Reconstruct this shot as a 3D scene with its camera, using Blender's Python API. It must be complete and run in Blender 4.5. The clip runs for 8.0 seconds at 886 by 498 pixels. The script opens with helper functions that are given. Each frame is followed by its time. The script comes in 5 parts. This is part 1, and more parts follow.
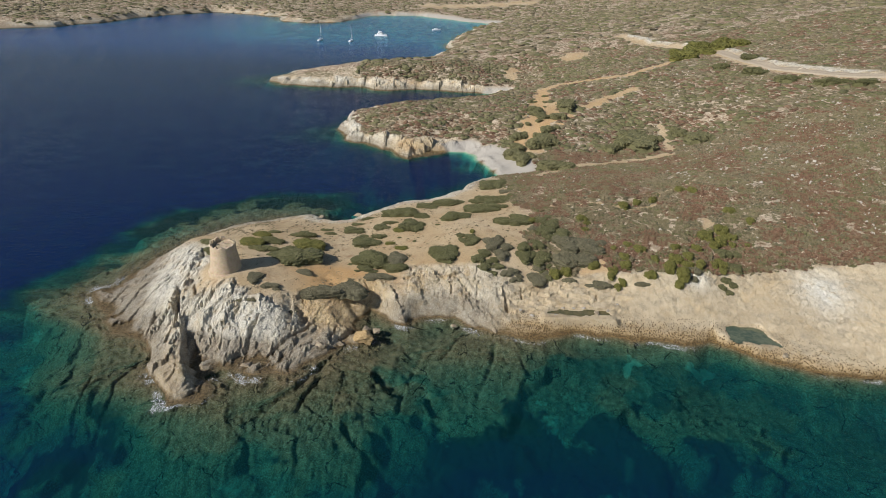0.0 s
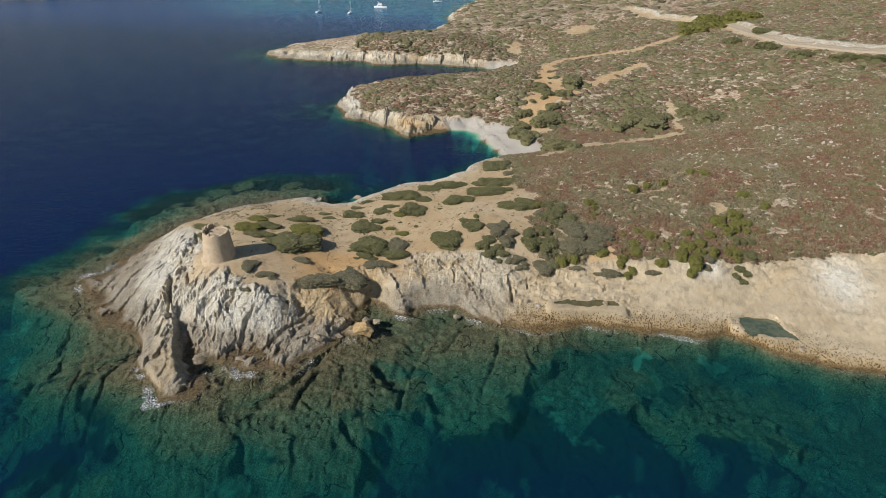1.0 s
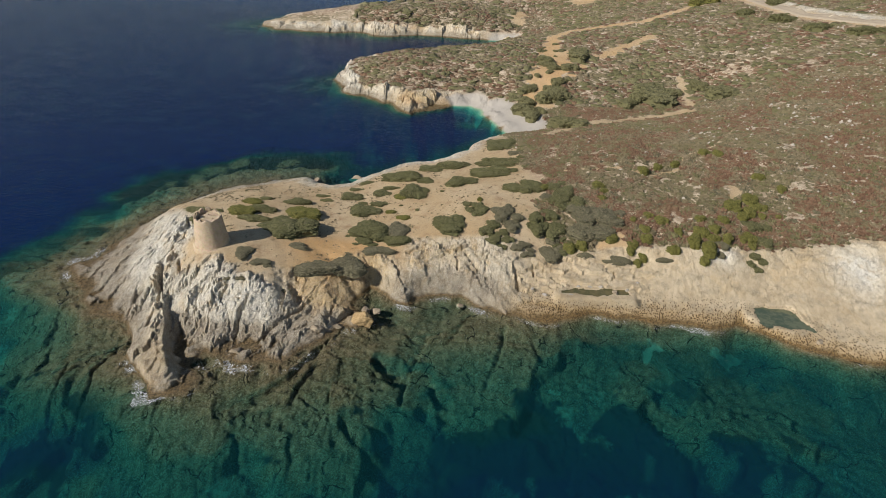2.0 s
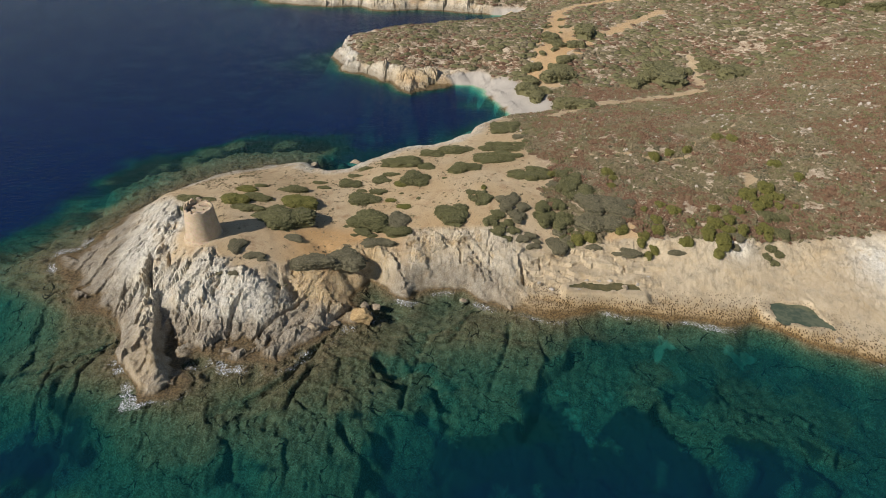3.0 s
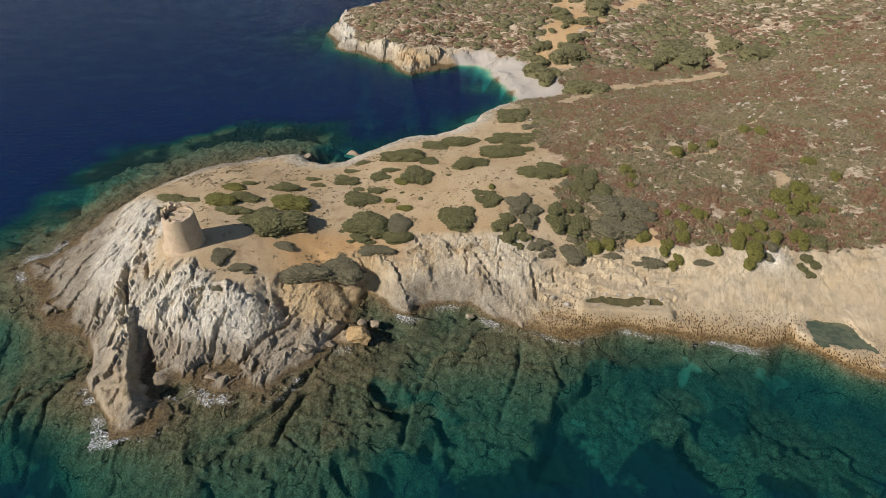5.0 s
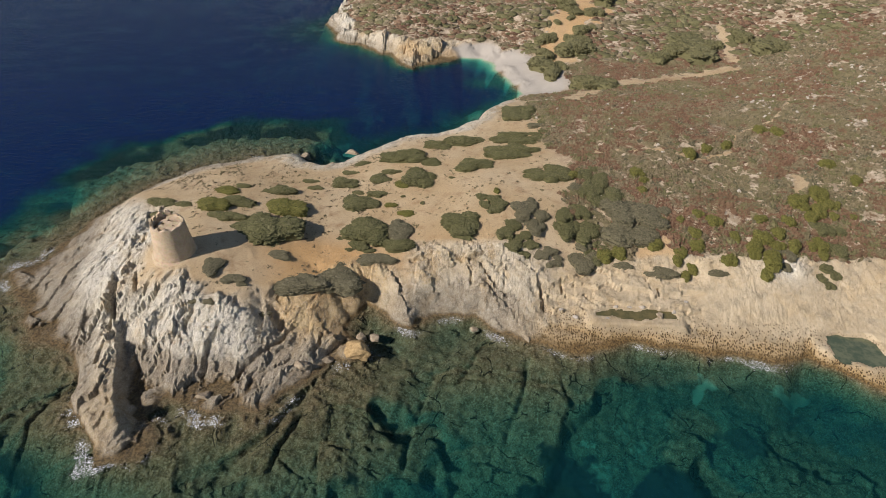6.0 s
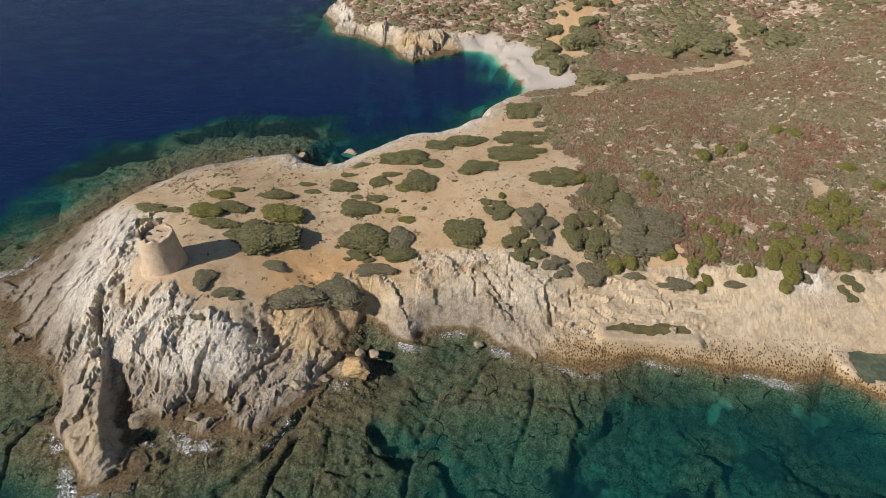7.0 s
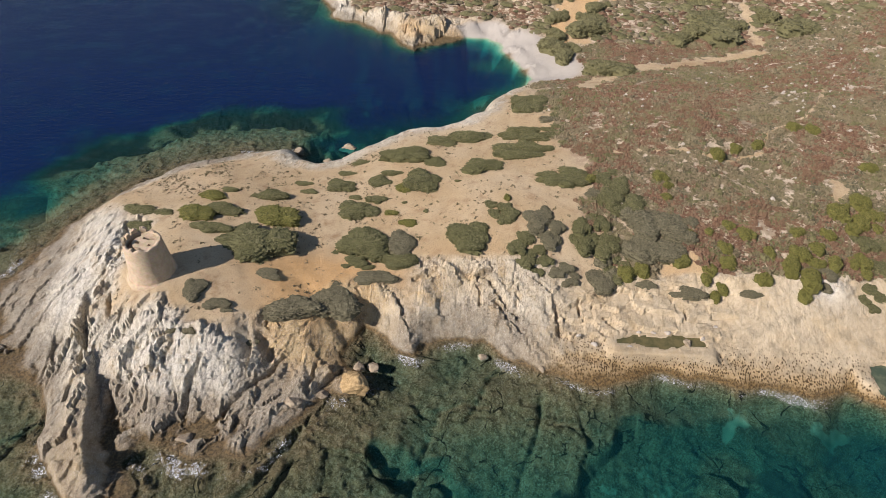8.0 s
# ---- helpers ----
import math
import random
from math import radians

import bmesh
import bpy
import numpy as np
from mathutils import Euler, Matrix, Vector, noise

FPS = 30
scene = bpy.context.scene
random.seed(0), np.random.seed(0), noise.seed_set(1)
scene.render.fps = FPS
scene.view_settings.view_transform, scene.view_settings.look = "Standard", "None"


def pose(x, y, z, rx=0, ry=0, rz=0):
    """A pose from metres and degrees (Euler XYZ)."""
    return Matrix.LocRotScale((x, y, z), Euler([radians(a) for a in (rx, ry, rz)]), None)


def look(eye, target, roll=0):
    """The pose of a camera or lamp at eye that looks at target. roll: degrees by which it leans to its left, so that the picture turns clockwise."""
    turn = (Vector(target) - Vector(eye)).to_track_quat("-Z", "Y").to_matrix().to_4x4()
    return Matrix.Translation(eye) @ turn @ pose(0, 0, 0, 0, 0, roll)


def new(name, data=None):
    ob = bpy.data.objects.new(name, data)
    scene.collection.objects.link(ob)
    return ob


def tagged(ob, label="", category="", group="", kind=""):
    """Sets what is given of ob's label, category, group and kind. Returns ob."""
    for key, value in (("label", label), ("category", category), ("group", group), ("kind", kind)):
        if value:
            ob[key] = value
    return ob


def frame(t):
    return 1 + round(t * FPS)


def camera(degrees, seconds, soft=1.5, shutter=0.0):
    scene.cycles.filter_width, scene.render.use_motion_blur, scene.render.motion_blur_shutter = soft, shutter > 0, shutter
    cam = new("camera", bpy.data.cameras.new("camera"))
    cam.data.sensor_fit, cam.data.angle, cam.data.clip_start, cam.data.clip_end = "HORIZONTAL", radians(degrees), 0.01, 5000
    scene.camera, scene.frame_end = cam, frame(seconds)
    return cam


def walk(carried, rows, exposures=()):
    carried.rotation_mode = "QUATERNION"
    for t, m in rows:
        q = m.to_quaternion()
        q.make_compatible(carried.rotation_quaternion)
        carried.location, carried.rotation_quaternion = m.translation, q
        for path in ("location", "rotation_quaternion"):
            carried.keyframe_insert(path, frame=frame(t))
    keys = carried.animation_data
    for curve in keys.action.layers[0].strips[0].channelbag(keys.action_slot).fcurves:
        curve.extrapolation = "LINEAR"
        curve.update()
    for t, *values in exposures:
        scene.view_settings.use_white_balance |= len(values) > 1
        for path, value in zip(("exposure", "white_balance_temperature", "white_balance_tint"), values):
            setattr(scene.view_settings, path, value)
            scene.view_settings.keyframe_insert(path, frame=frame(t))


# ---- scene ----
cam = camera(73.3, 8.0, soft=0.75)
PATH = [
    (0, (1.792, -0.832, 82.811), (1.762, 0.965, 81.933), 1.4),
    (0.5, (1.486, 2.656, 82.773), (1.455, 4.435, 81.86), 1.5),
    (1, (1.037, 6.166, 82.732), (1.008, 7.924, 81.779), 1.5),
    (1.5, (0.633, 9.717, 82.704), (0.605, 11.452, 81.71), 1.6),
    (2, (0.204, 13.254, 82.555), (0.178, 14.966, 81.522), 1.7),
    (2.2, (0.033, 14.666, 82.548), (0.007, 16.369, 81.501), 1.7),
    (3.5, (-1.079, 24.261, 82.51), (-1.098, 25.912, 81.38), 1.9),
    (4, (-1.466, 27.862, 82.442), (-1.485, 29.5, 81.295), 2.0),
    (4.5, (-1.731, 31.453, 82.437), (-1.75, 33.078, 81.273), 2.0),
    (6, (-2.909, 42.311, 82.594), (-2.926, 43.899, 81.378), 2.2),
    (6.5, (-3.206, 45.875, 82.563), (-3.224, 47.45, 81.331), 2.2),
    (7, (-3.531, 49.469, 82.608), (-3.549, 51.03, 81.359), 2.2),
    (7.5, (-4.073, 53.09, 82.78), (-4.088, 54.633, 81.508), 2.4),
    (8, (-4.509, 56.79, 82.754), (-4.521, 58.312, 81.457), 2.5),
]
walk(cam, [(t, look(eye, target, roll)) for t, eye, target, roll in PATH],
     exposures=[(0, 0.0, 6150, 10), (2, -0.02, 6350, 11), (4, 0.0, 6500, 13), (6, 0.04, 6500, 15), (6.5, 0.06, 6500, 16), (7.3, 0.18, 6450, 17), (8, 0.27, 6400, 18)])


# ---- world, sun, exposure ----
SUN_AZIMUTH, SUN_HEIGHT = 212.0, 36.0  # where the sun stands: degrees from +x to +y, degrees above the sea
world = bpy.data.worlds.new("sky")
scene.world = world
world.use_nodes = True
sky = world.node_tree.nodes.new("ShaderNodeTexSky")
sky.sky_type, sky.sun_disc = "NISHITA", False
sky.dust_density, sky.air_density = 0.25, 1.0
sky.sun_elevation, sky.sun_rotation = radians(SUN_HEIGHT), radians(90 - SUN_AZIMUTH)
back = world.node_tree.nodes["Background"]
back.inputs["Strength"].default_value = 0.075
world.node_tree.links.new(sky.outputs[0], back.inputs["Color"])
sun = new("sun", bpy.data.lights.new("sun", "SUN"))
sun.data.energy, sun.data.angle, sun.data.color = 5.0, radians(0.53), (1.0, 0.945, 0.87)
sun_way = Vector((math.cos(radians(SUN_AZIMUTH)) * math.cos(radians(SUN_HEIGHT)), math.sin(radians(SUN_AZIMUTH)) * math.cos(radians(SUN_HEIGHT)), math.sin(radians(SUN_HEIGHT))))
sun.matrix_world = look(sun_way * 300, (0, 0, 0))


# ---- materials ----
class Mat:
    """A node material with short ways to write its nodes."""

    def __init__(self, name, rough=0.9, spec=0.3):
        self.mat = bpy.data.materials.new(name)
        self.mat.use_nodes = True
        self.tree = self.mat.node_tree
        self.bsdf = self.tree.nodes["Principled BSDF"]
        self.bsdf.inputs["Roughness"].default_value = rough
        self.bsdf.inputs["Specular IOR Level"].default_value = spec
        self.geo = self.tree.nodes.new("ShaderNodeNewGeometry")

    def put(self, socket, value):
        if isinstance(value, bpy.types.NodeSocket):
            self.tree.links.new(value, socket)
        elif isinstance(value, tuple) and len(value) == 3 and socket.type == "RGBA":
            socket.default_value = (*value, 1)
        else:
            socket.default_value = value

    def attr(self, name):
        n = self.tree.nodes.new("ShaderNodeAttribute")
        n.attribute_name = name
        return n.outputs["Fac"]

    def where(self, scale=(1, 1, 1), turn=(0, 0, 0)):
        n = self.tree.nodes.new("ShaderNodeMapping")
        self.put(n.inputs["Vector"], self.geo.outputs["Position"])
        n.inputs["Scale"].default_value, n.inputs["Rotation"].default_value = scale, [radians(a) for a in turn]
        return n.outputs[0]

    def noise(self, scale, detail=4, rough=0.6, vector=None, distort=0.0):
        n = self.tree.nodes.new("ShaderNodeTexNoise")
        self.put(n.inputs["Vector"], vector or self.geo.outputs["Position"])
        n.inputs["Scale"].default_value, n.inputs["Detail"].default_value = scale, detail
        n.inputs["Roughness"].default_value, n.inputs["Distortion"].default_value = rough, distort
        return n.outputs["Fac"]

    def warp(self, amount, scale):
        """Places shifted about by a slow noise."""
        n = self.tree.nodes.new("ShaderNodeTexNoise")
        self.put(n.inputs["Vector"], self.geo.outputs["Position"])
        n.inputs["Scale"].default_value, n.inputs["Detail"].default_value = scale, 4
        out = self.geo.outputs["Position"]
        for op, b in (("MULTIPLY_ADD", (amount * 2, amount * 2, 0)),):
            v = self.tree.nodes.new("ShaderNodeVectorMath")
            v.operation = op
            self.put(v.inputs[0], n.outputs["Color"])
            v.inputs[1].default_value = b
            self.put(v.inputs[2], out)
        return v.outputs[0]

    def cells(self, scale, feature="F1", vector=None, out="Distance"):
        n = self.tree.nodes.new("ShaderNodeTexVoronoi")
        n.feature = feature
        self.put(n.inputs["Vector"], vector or self.geo.outputs["Position"])
        n.inputs["Scale"].default_value = scale
        return n.outputs[out]

    def math(self, op, a, b=0.0, c=0.0):
        n = self.tree.nodes.new("ShaderNodeMath")
        n.operation = op
        for s, v in zip(n.inputs, (a, b, c)):
            self.put(s, v)
        return n.outputs[0]

    def step(self, value, low, high, to_low=0.0, to_high=1.0):
        n = self.tree.nodes.new("ShaderNodeMapRange")
        n.interpolation_type = "SMOOTHSTEP"
        for s, v in zip(n.inputs, (value, low, high, to_low, to_high)):
            self.put(s, v)
        return n.outputs[0]

    def mix(self, fac, a, b, blend="MIX"):
        n = self.tree.nodes.new("ShaderNodeMix")
        n.data_type, n.blend_type = "RGBA", blend
        self.put(n.inputs[0], fac), self.put(n.inputs[6], a), self.put(n.inputs[7], b)
        return n.outputs[2]

    def z(self):
        n = self.tree.nodes.new("ShaderNodeSeparateXYZ")
        self.put(n.inputs[0], self.geo.outputs["Position"])
        return n.outputs["Z"]

    def bump(self, height, strength=0.5, distance=0.1, normal=None):
        n = self.tree.nodes.new("ShaderNodeBump")
        n.inputs["Strength"].default_value, n.inputs["Distance"].default_value = strength, distance
        self.put(n.inputs["Height"], height)
        if normal:
            self.put(n.inputs["Normal"], normal)
        return n.outputs[0]

    def random(self, island=False):
        if island:
            return self.geo.outputs["Random Per Island"]
        return self.tree.nodes.new("ShaderNodeObjectInfo").outputs["Random"]

    def done(self, colour, normal=None, rough=None):
        self.put(self.bsdf.inputs["Base Color"], colour)
        if normal:
            self.put(self.bsdf.inputs["Normal"], normal)
        if rough is not None:
            self.put(self.bsdf.inputs["Roughness"], rough)
        return self.mat


def ground_material():
    m = Mat("ground", 0.95, 0.15)
    z, rock, sand, ochre, duff, white = m.z(), m.attr("rock"), m.attr("sand"), m.attr("ochre"), m.attr("duff"), m.attr("white")
    big, mid, fine = m.noise(0.05, 4), m.noise(0.35, 6, 0.65), m.noise(2.6, 6, 0.7)
    grain = m.noise(9.0, 3, 0.7)
    # earth: dry tan soil with paler trodden ground and orange patches
    earth = m.mix(m.step(big, 0.35, 0.65), (0.45, 0.325, 0.178), (0.53, 0.41, 0.255))
    earth = m.mix(m.step(mid, 0.5, 0.75), earth, (0.33, 0.215, 0.115))
    earth = m.mix(ochre, earth, m.mix(mid, (0.52, 0.30, 0.115), (0.60, 0.39, 0.19)))
    earth = m.mix(duff, earth, m.mix(m.step(mid, 0.4, 0.62), (0.36, 0.28, 0.185), (0.58, 0.475, 0.345)))
    carpet = m.mix(m.attr("rust"), (0.175, 0.150, 0.078), (0.215, 0.12, 0.072))
    carpet = m.mix(m.step(fine, 0.4, 0.62), carpet, m.mix(0.5, carpet, (0.085, 0.072, 0.036)))
    bushy = m.math("ADD", m.noise(0.55, 6, 0.72), m.math("MULTIPLY", m.math("SUBTRACT", m.noise(0.06, 3), 0.5), 0.35))
    cover = m.math("MULTIPLY", m.attr("duff"), m.step(bushy, 0.475, 0.535))
    earth = m.mix(cover, earth, carpet)
    earth = m.mix(m.math("MULTIPLY", m.step(fine, 0.57, 0.69), 0.6), earth, (0.20, 0.14, 0.085))
    earth = m.mix(m.math("MULTIPLY", m.step(grain, 0.56, 0.64), 0.6), earth, (0.19, 0.135, 0.085))
    earth = m.mix(m.math("MULTIPLY", m.step(grain, 0.42, 0.34), 0.6), earth, (0.58, 0.46, 0.32))
    # rock: tilted beds, pale faces, brown stains
    beds = m.noise(1.0, 5, 0.65, m.where((1.3, 0.42, 0.9), (20, 12, -20)), 0.9)
    stone = m.mix(m.step(beds, 0.35, 0.68), (0.60, 0.525, 0.38), (0.82, 0.755, 0.60))
    patch = m.noise(0.16, 6, 0.7, None, 0.8)
    stone = m.mix(m.step(patch, 0.50, 0.62), stone, m.mix(m.step(beds, 0.4, 0.6), (0.50, 0.385, 0.23), (0.68, 0.545, 0.355)))
    stone = m.mix(m.step(patch, 0.46, 0.34), stone, m.mix(m.step(fine, 0.4, 0.6), (0.62, 0.56, 0.44), (0.82, 0.765, 0.63)))
    stone = m.mix(m.math("MULTIPLY", m.step(mid, 0.56, 0.72), 0.5), stone, (0.38, 0.30, 0.20))
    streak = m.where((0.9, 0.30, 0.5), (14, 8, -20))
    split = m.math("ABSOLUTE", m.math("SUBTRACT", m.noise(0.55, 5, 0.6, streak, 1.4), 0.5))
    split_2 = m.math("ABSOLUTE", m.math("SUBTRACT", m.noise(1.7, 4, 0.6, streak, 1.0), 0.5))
    stone = m.mix(m.math("MULTIPLY", white, m.step(m.math("ADD", m.math("MULTIPLY", fine, 0.5), m.math("MULTIPLY", mid, 0.5)), 0.44, 0.53)), stone, (0.84, 0.785, 0.66))
    stone = m.mix(m.math("MULTIPLY", ochre, 0.85), stone, m.mix(m.step(mid, 0.4, 0.6), (0.70, 0.50, 0.235), (0.58, 0.38, 0.165)))
    lichen = m.math("MULTIPLY", m.step(m.math("ADD", z, m.math("MULTIPLY", m.math("SUBTRACT", m.noise(0.22, 5, 0.65), 0.5), 6.0)), m.math("MULTIPLY_ADD", m.attr("damp"), 2.6, 1.5), m.math("MULTIPLY_ADD", m.attr("damp"), 2.6, 4.2), 1.0, 0.0), m.math("SUBTRACT", 1.0, m.math("MULTIPLY", m.attr("ledge"), m.step(m.noise(0.09, 2), 0.45, 0.55))))
    stone = m.mix(m.math("MULTIPLY", m.math("MULTIPLY", lichen, 0.72), m.math("SUBTRACT", 1.0, m.math("MULTIPLY", ochre, 0.8))), stone, m.mix(m.step(fine, 0.4, 0.6), (0.17, 0.135, 0.09), (0.33, 0.265, 0.18)))
    stone = m.mix(m.math("MULTIPLY", m.step(grain, 0.57, 0.68), 0.3), stone, (0.15, 0.125, 0.09))
    stone = m.mix(m.math("MULTIPLY", m.step(grain, 0.45, 0.35), 0.55), stone, (0.80, 0.74, 0.64))
    speck = m.noise(4.6, 5, 0.78, m.where((1.5, 0.6, 1.0), (10, 6, -18)))
    stone = m.mix(m.math("MULTIPLY", m.step(speck, 0.57, 0.66), 0.4), stone, (0.24, 0.19, 0.12))
    stone = m.mix(m.math("MULTIPLY", m.step(speck, 0.44, 0.36), 0.5), stone, (0.84, 0.78, 0.67))
    # thin cracks: the shade inside them is painted into the stone colour
    shaded_fissure = m.math("MAXIMUM", m.step(split, 0.022, 0.006), m.math("MULTIPLY", m.step(split_2, 0.03, 0.008), 0.6))
    stone = m.mix(m.math("MULTIPLY", shaded_fissure, m.step(mid, 0.44, 0.6, 0.03, 0.6)), stone, (0.14, 0.11, 0.08))
    shelf = m.mix(m.step(big, 0.4, 0.6), (0.55, 0.41, 0.235), (0.645, 0.50, 0.305))
    shelf = m.mix(m.step(mid, 0.45, 0.7), shelf, (0.47, 0.37, 0.235))
    ledge = m.attr("ledge")
    stone = m.mix(m.math("MULTIPLY", ledge, m.math("SUBTRACT", 0.75, m.math("MULTIPLY", white, 0.7))), stone, shelf)
    # pits and honeycomb in the ledge, the shade of their hollows put into the colour
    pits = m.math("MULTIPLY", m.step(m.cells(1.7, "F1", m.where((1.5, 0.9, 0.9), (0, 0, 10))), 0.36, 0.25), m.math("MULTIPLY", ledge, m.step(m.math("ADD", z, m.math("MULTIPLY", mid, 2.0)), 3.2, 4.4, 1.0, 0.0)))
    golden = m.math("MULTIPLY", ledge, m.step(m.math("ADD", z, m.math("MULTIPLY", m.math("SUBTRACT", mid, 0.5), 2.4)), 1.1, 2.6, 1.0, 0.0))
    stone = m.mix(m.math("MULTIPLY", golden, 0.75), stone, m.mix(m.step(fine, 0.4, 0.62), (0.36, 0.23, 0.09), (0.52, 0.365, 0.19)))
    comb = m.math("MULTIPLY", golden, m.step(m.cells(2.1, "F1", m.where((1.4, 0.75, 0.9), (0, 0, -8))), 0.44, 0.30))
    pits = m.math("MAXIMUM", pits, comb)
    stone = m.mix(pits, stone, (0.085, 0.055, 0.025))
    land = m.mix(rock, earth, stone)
    land = m.mix(sand, land, m.mix(mid, (0.40, 0.36, 0.30), (0.49, 0.44, 0.37)))
    # the splash belt: weed-stained, dark brown to golden
    belt = m.math("ADD", z, m.math("MULTIPLY", m.math("SUBTRACT", mid, 0.5), 1.6))
    stained = m.mix(m.step(fine, 0.4, 0.6), (0.07, 0.047, 0.022), (0.225, 0.14, 0.05))
    wet = m.math("MULTIPLY", m.step(m.math("SUBTRACT", belt, m.math("MULTIPLY", ledge, 0.2)), 0.25, 1.0, 1.0, 0.0), m.math("SUBTRACT", 1.0, sand))
    land = m.mix(m.math("MULTIPLY", wet, 0.85), land, stained)
    # under water: rock with olive and brown weed, pale sand, dark sea grass
    weed = m.attr("weed")
    bed = m.mix(m.step(m.noise(0.55, 8, 0.72), 0.36, 0.64), (0.085, 0.070, 0.032), (0.215, 0.168, 0.088))
    bed = m.mix(m.step(fine, 0.46, 0.62), bed, (0.28, 0.24, 0.148))
    bed = m.mix(m.math("MULTIPLY", m.step(m.noise(4.2, 5, 0.75), 0.50, 0.60), 0.7), bed, (0.045, 0.042, 0.018))
    bed = m.mix(m.math("MULTIPLY", m.step(m.noise(5.5, 3, 0.7), 0.58, 0.66), 0.55), bed, (0.40, 0.35, 0.22))
    crack = m.cells(0.11, "DISTANCE_TO_EDGE", m.warp(4.0, 0.2))
    bed = m.mix(m.math("MULTIPLY", m.step(crack, 0.022, 0.008), m.step(mid, 0.46, 0.56)), bed, (0.02, 0.02, 0.011))
    bed = m.mix(m.step(m.math("ADD", sand, m.math("MULTIPLY", m.math("SUBTRACT", m.noise(0.8, 5, 0.65), 0.5), 0.9)), 0.35, 0.75), bed, (0.29, 0.36, 0.24))
    bed = m.mix(weed, bed, (0.018, 0.028, 0.022))
    colour = m.mix(m.step(z, -0.05, 0.3, 1.0, 0.0), land, bed)
    relief = m.math("ADD", m.math("MULTIPLY", m.noise(1.3, 8, 0.72), 1.0), m.math("MULTIPLY", m.math("ABSOLUTE", m.math("SUBTRACT", m.noise(0.9, 6, 0.72, m.where((1.5, 0.55, 0.8), (0, 0, -20)), 1.0), 0.5)), 2.4))
    soft = m.math("ADD", 0.15, m.math("MULTIPLY", m.math("MULTIPLY", rock, m.math("SUBTRACT", 1.0, m.math("MULTIPLY", ledge, 0.95))), 0.85))
    n = m.bump(m.math("SUBTRACT", m.math("MULTIPLY", relief, soft), m.math("MAXIMUM", m.math("MULTIPLY", pits, 0.4), m.math("MULTIPLY", m.math("MULTIPLY", shaded_fissure, rock), 0.5))), 0.8, 0.45)
    n = m.bump(m.noise(6.0, 5, 0.75), 0.9, 0.2, n)
    return m.done(colour, n)


def water_material():
    """Clear sea: what lies below shows through it, tinted by the depth of water on the way, and the deep scatters blue."""
    m = Mat("sea_water")
    t = m.tree
    depth, foam = m.attr("depth"), m.attr("foam")
    waves = m.math("ADD", m.noise(0.35, 5, 0.6, m.where((1.0, 2.2, 1.0), (0, 0, 12))), m.math("MULTIPLY", m.noise(2.2, 3, 0.6), 0.3))
    normal = m.bump(waves, 0.45, 0.5)

    def fade(k):
        return m.math("POWER", math.e, m.math("MULTIPLY", depth, -k))

    tint = t.nodes.new("ShaderNodeCombineColor")
    for s, k in zip(tint.inputs, (0.30, 0.062, 0.052)):
        m.put(s, fade(k))
    clear = t.nodes.new("ShaderNodeBsdfTransparent")
    m.put(clear.inputs[0], tint.outputs[0])
    body = t.nodes.new("ShaderNodeBsdfDiffuse")
    m.put(body.inputs[0], m.mix(m.attr("clear"), m.mix(m.step(depth, 6.0, 18.0), (0.005, 0.054, 0.060), (0.004, 0.016, 0.066)), m.mix(m.step(depth, 8.0, 20.0), (0.010, 0.16, 0.42), (0.006, 0.045, 0.19))))
    deep = t.nodes.new("ShaderNodeMixShader")
    m.put(deep.inputs[0], m.math("SUBTRACT", 1.0, m.math("POWER", math.e, m.math("MULTIPLY", m.math("MAXIMUM", m.math("SUBTRACT", depth, 1.5), 0.0), -0.060))))
    m.put(deep.inputs[1], clear.outputs[0]), m.put(deep.inputs[2], body.outputs[0])
    gloss = t.nodes.new("ShaderNodeBsdfGlossy")
    gloss.inputs["Roughness"].default_value = 0.2
    m.put(gloss.inputs["Normal"], normal)
    edge = t.nodes.new("ShaderNodeFresnel")
    edge.inputs["IOR"].default_value = 1.13
    m.put(edge.inputs["Normal"], normal)
    top = t.nodes.new("ShaderNodeMixShader")
    m.put(top.inputs[0], edge.outputs[0]), m.put(top.inputs[1], deep.outputs[0]), m.put(top.inputs[2], gloss.outputs[0])
    white = t.nodes.new("ShaderNodeBsdfDiffuse")
    white.inputs[0].default_value = (0.75, 0.77, 0.78, 1)
    lace = m.math("MULTIPLY", m.step(m.math("ADD", m.noise(2.4, 8, 0.75, None, 1.8), m.math("MULTIPLY", foam, 0.22)), 0.655, 0.73), m.step(foam, 0.03, 0.25))
    surf = t.nodes.new("ShaderNodeMixShader")
    m.put(surf.inputs[0], lace), m.put(surf.inputs[1], top.outputs[0]), m.put(surf.inputs[2], white.outputs[0])
    m.put(t.nodes["Material Output"].inputs["Surface"], surf.outputs[0])
    return m.mat


def leaf_material(name, dark, mid, light, dry=None):
    m = Mat(name, 0.75, 0.25)
    r = m.random(True)
    c = m.mix(m.step(r, 0.0, 0.6), dark, mid)
    c = m.mix(m.step(r, 0.6, 1.0), c, light)
    c = m.mix(m.step(m.noise(3.5, 4, 0.7), 0.45, 0.7), c, light)
    c = m.mix(m.math("MULTIPLY", m.step(m.noise(0.07, 3), 0.42, 0.66), 0.6), c, dry or mid)
    return m.done(c, m.bump(m.noise(5.0, 4, 0.75), 0.9, 0.35))


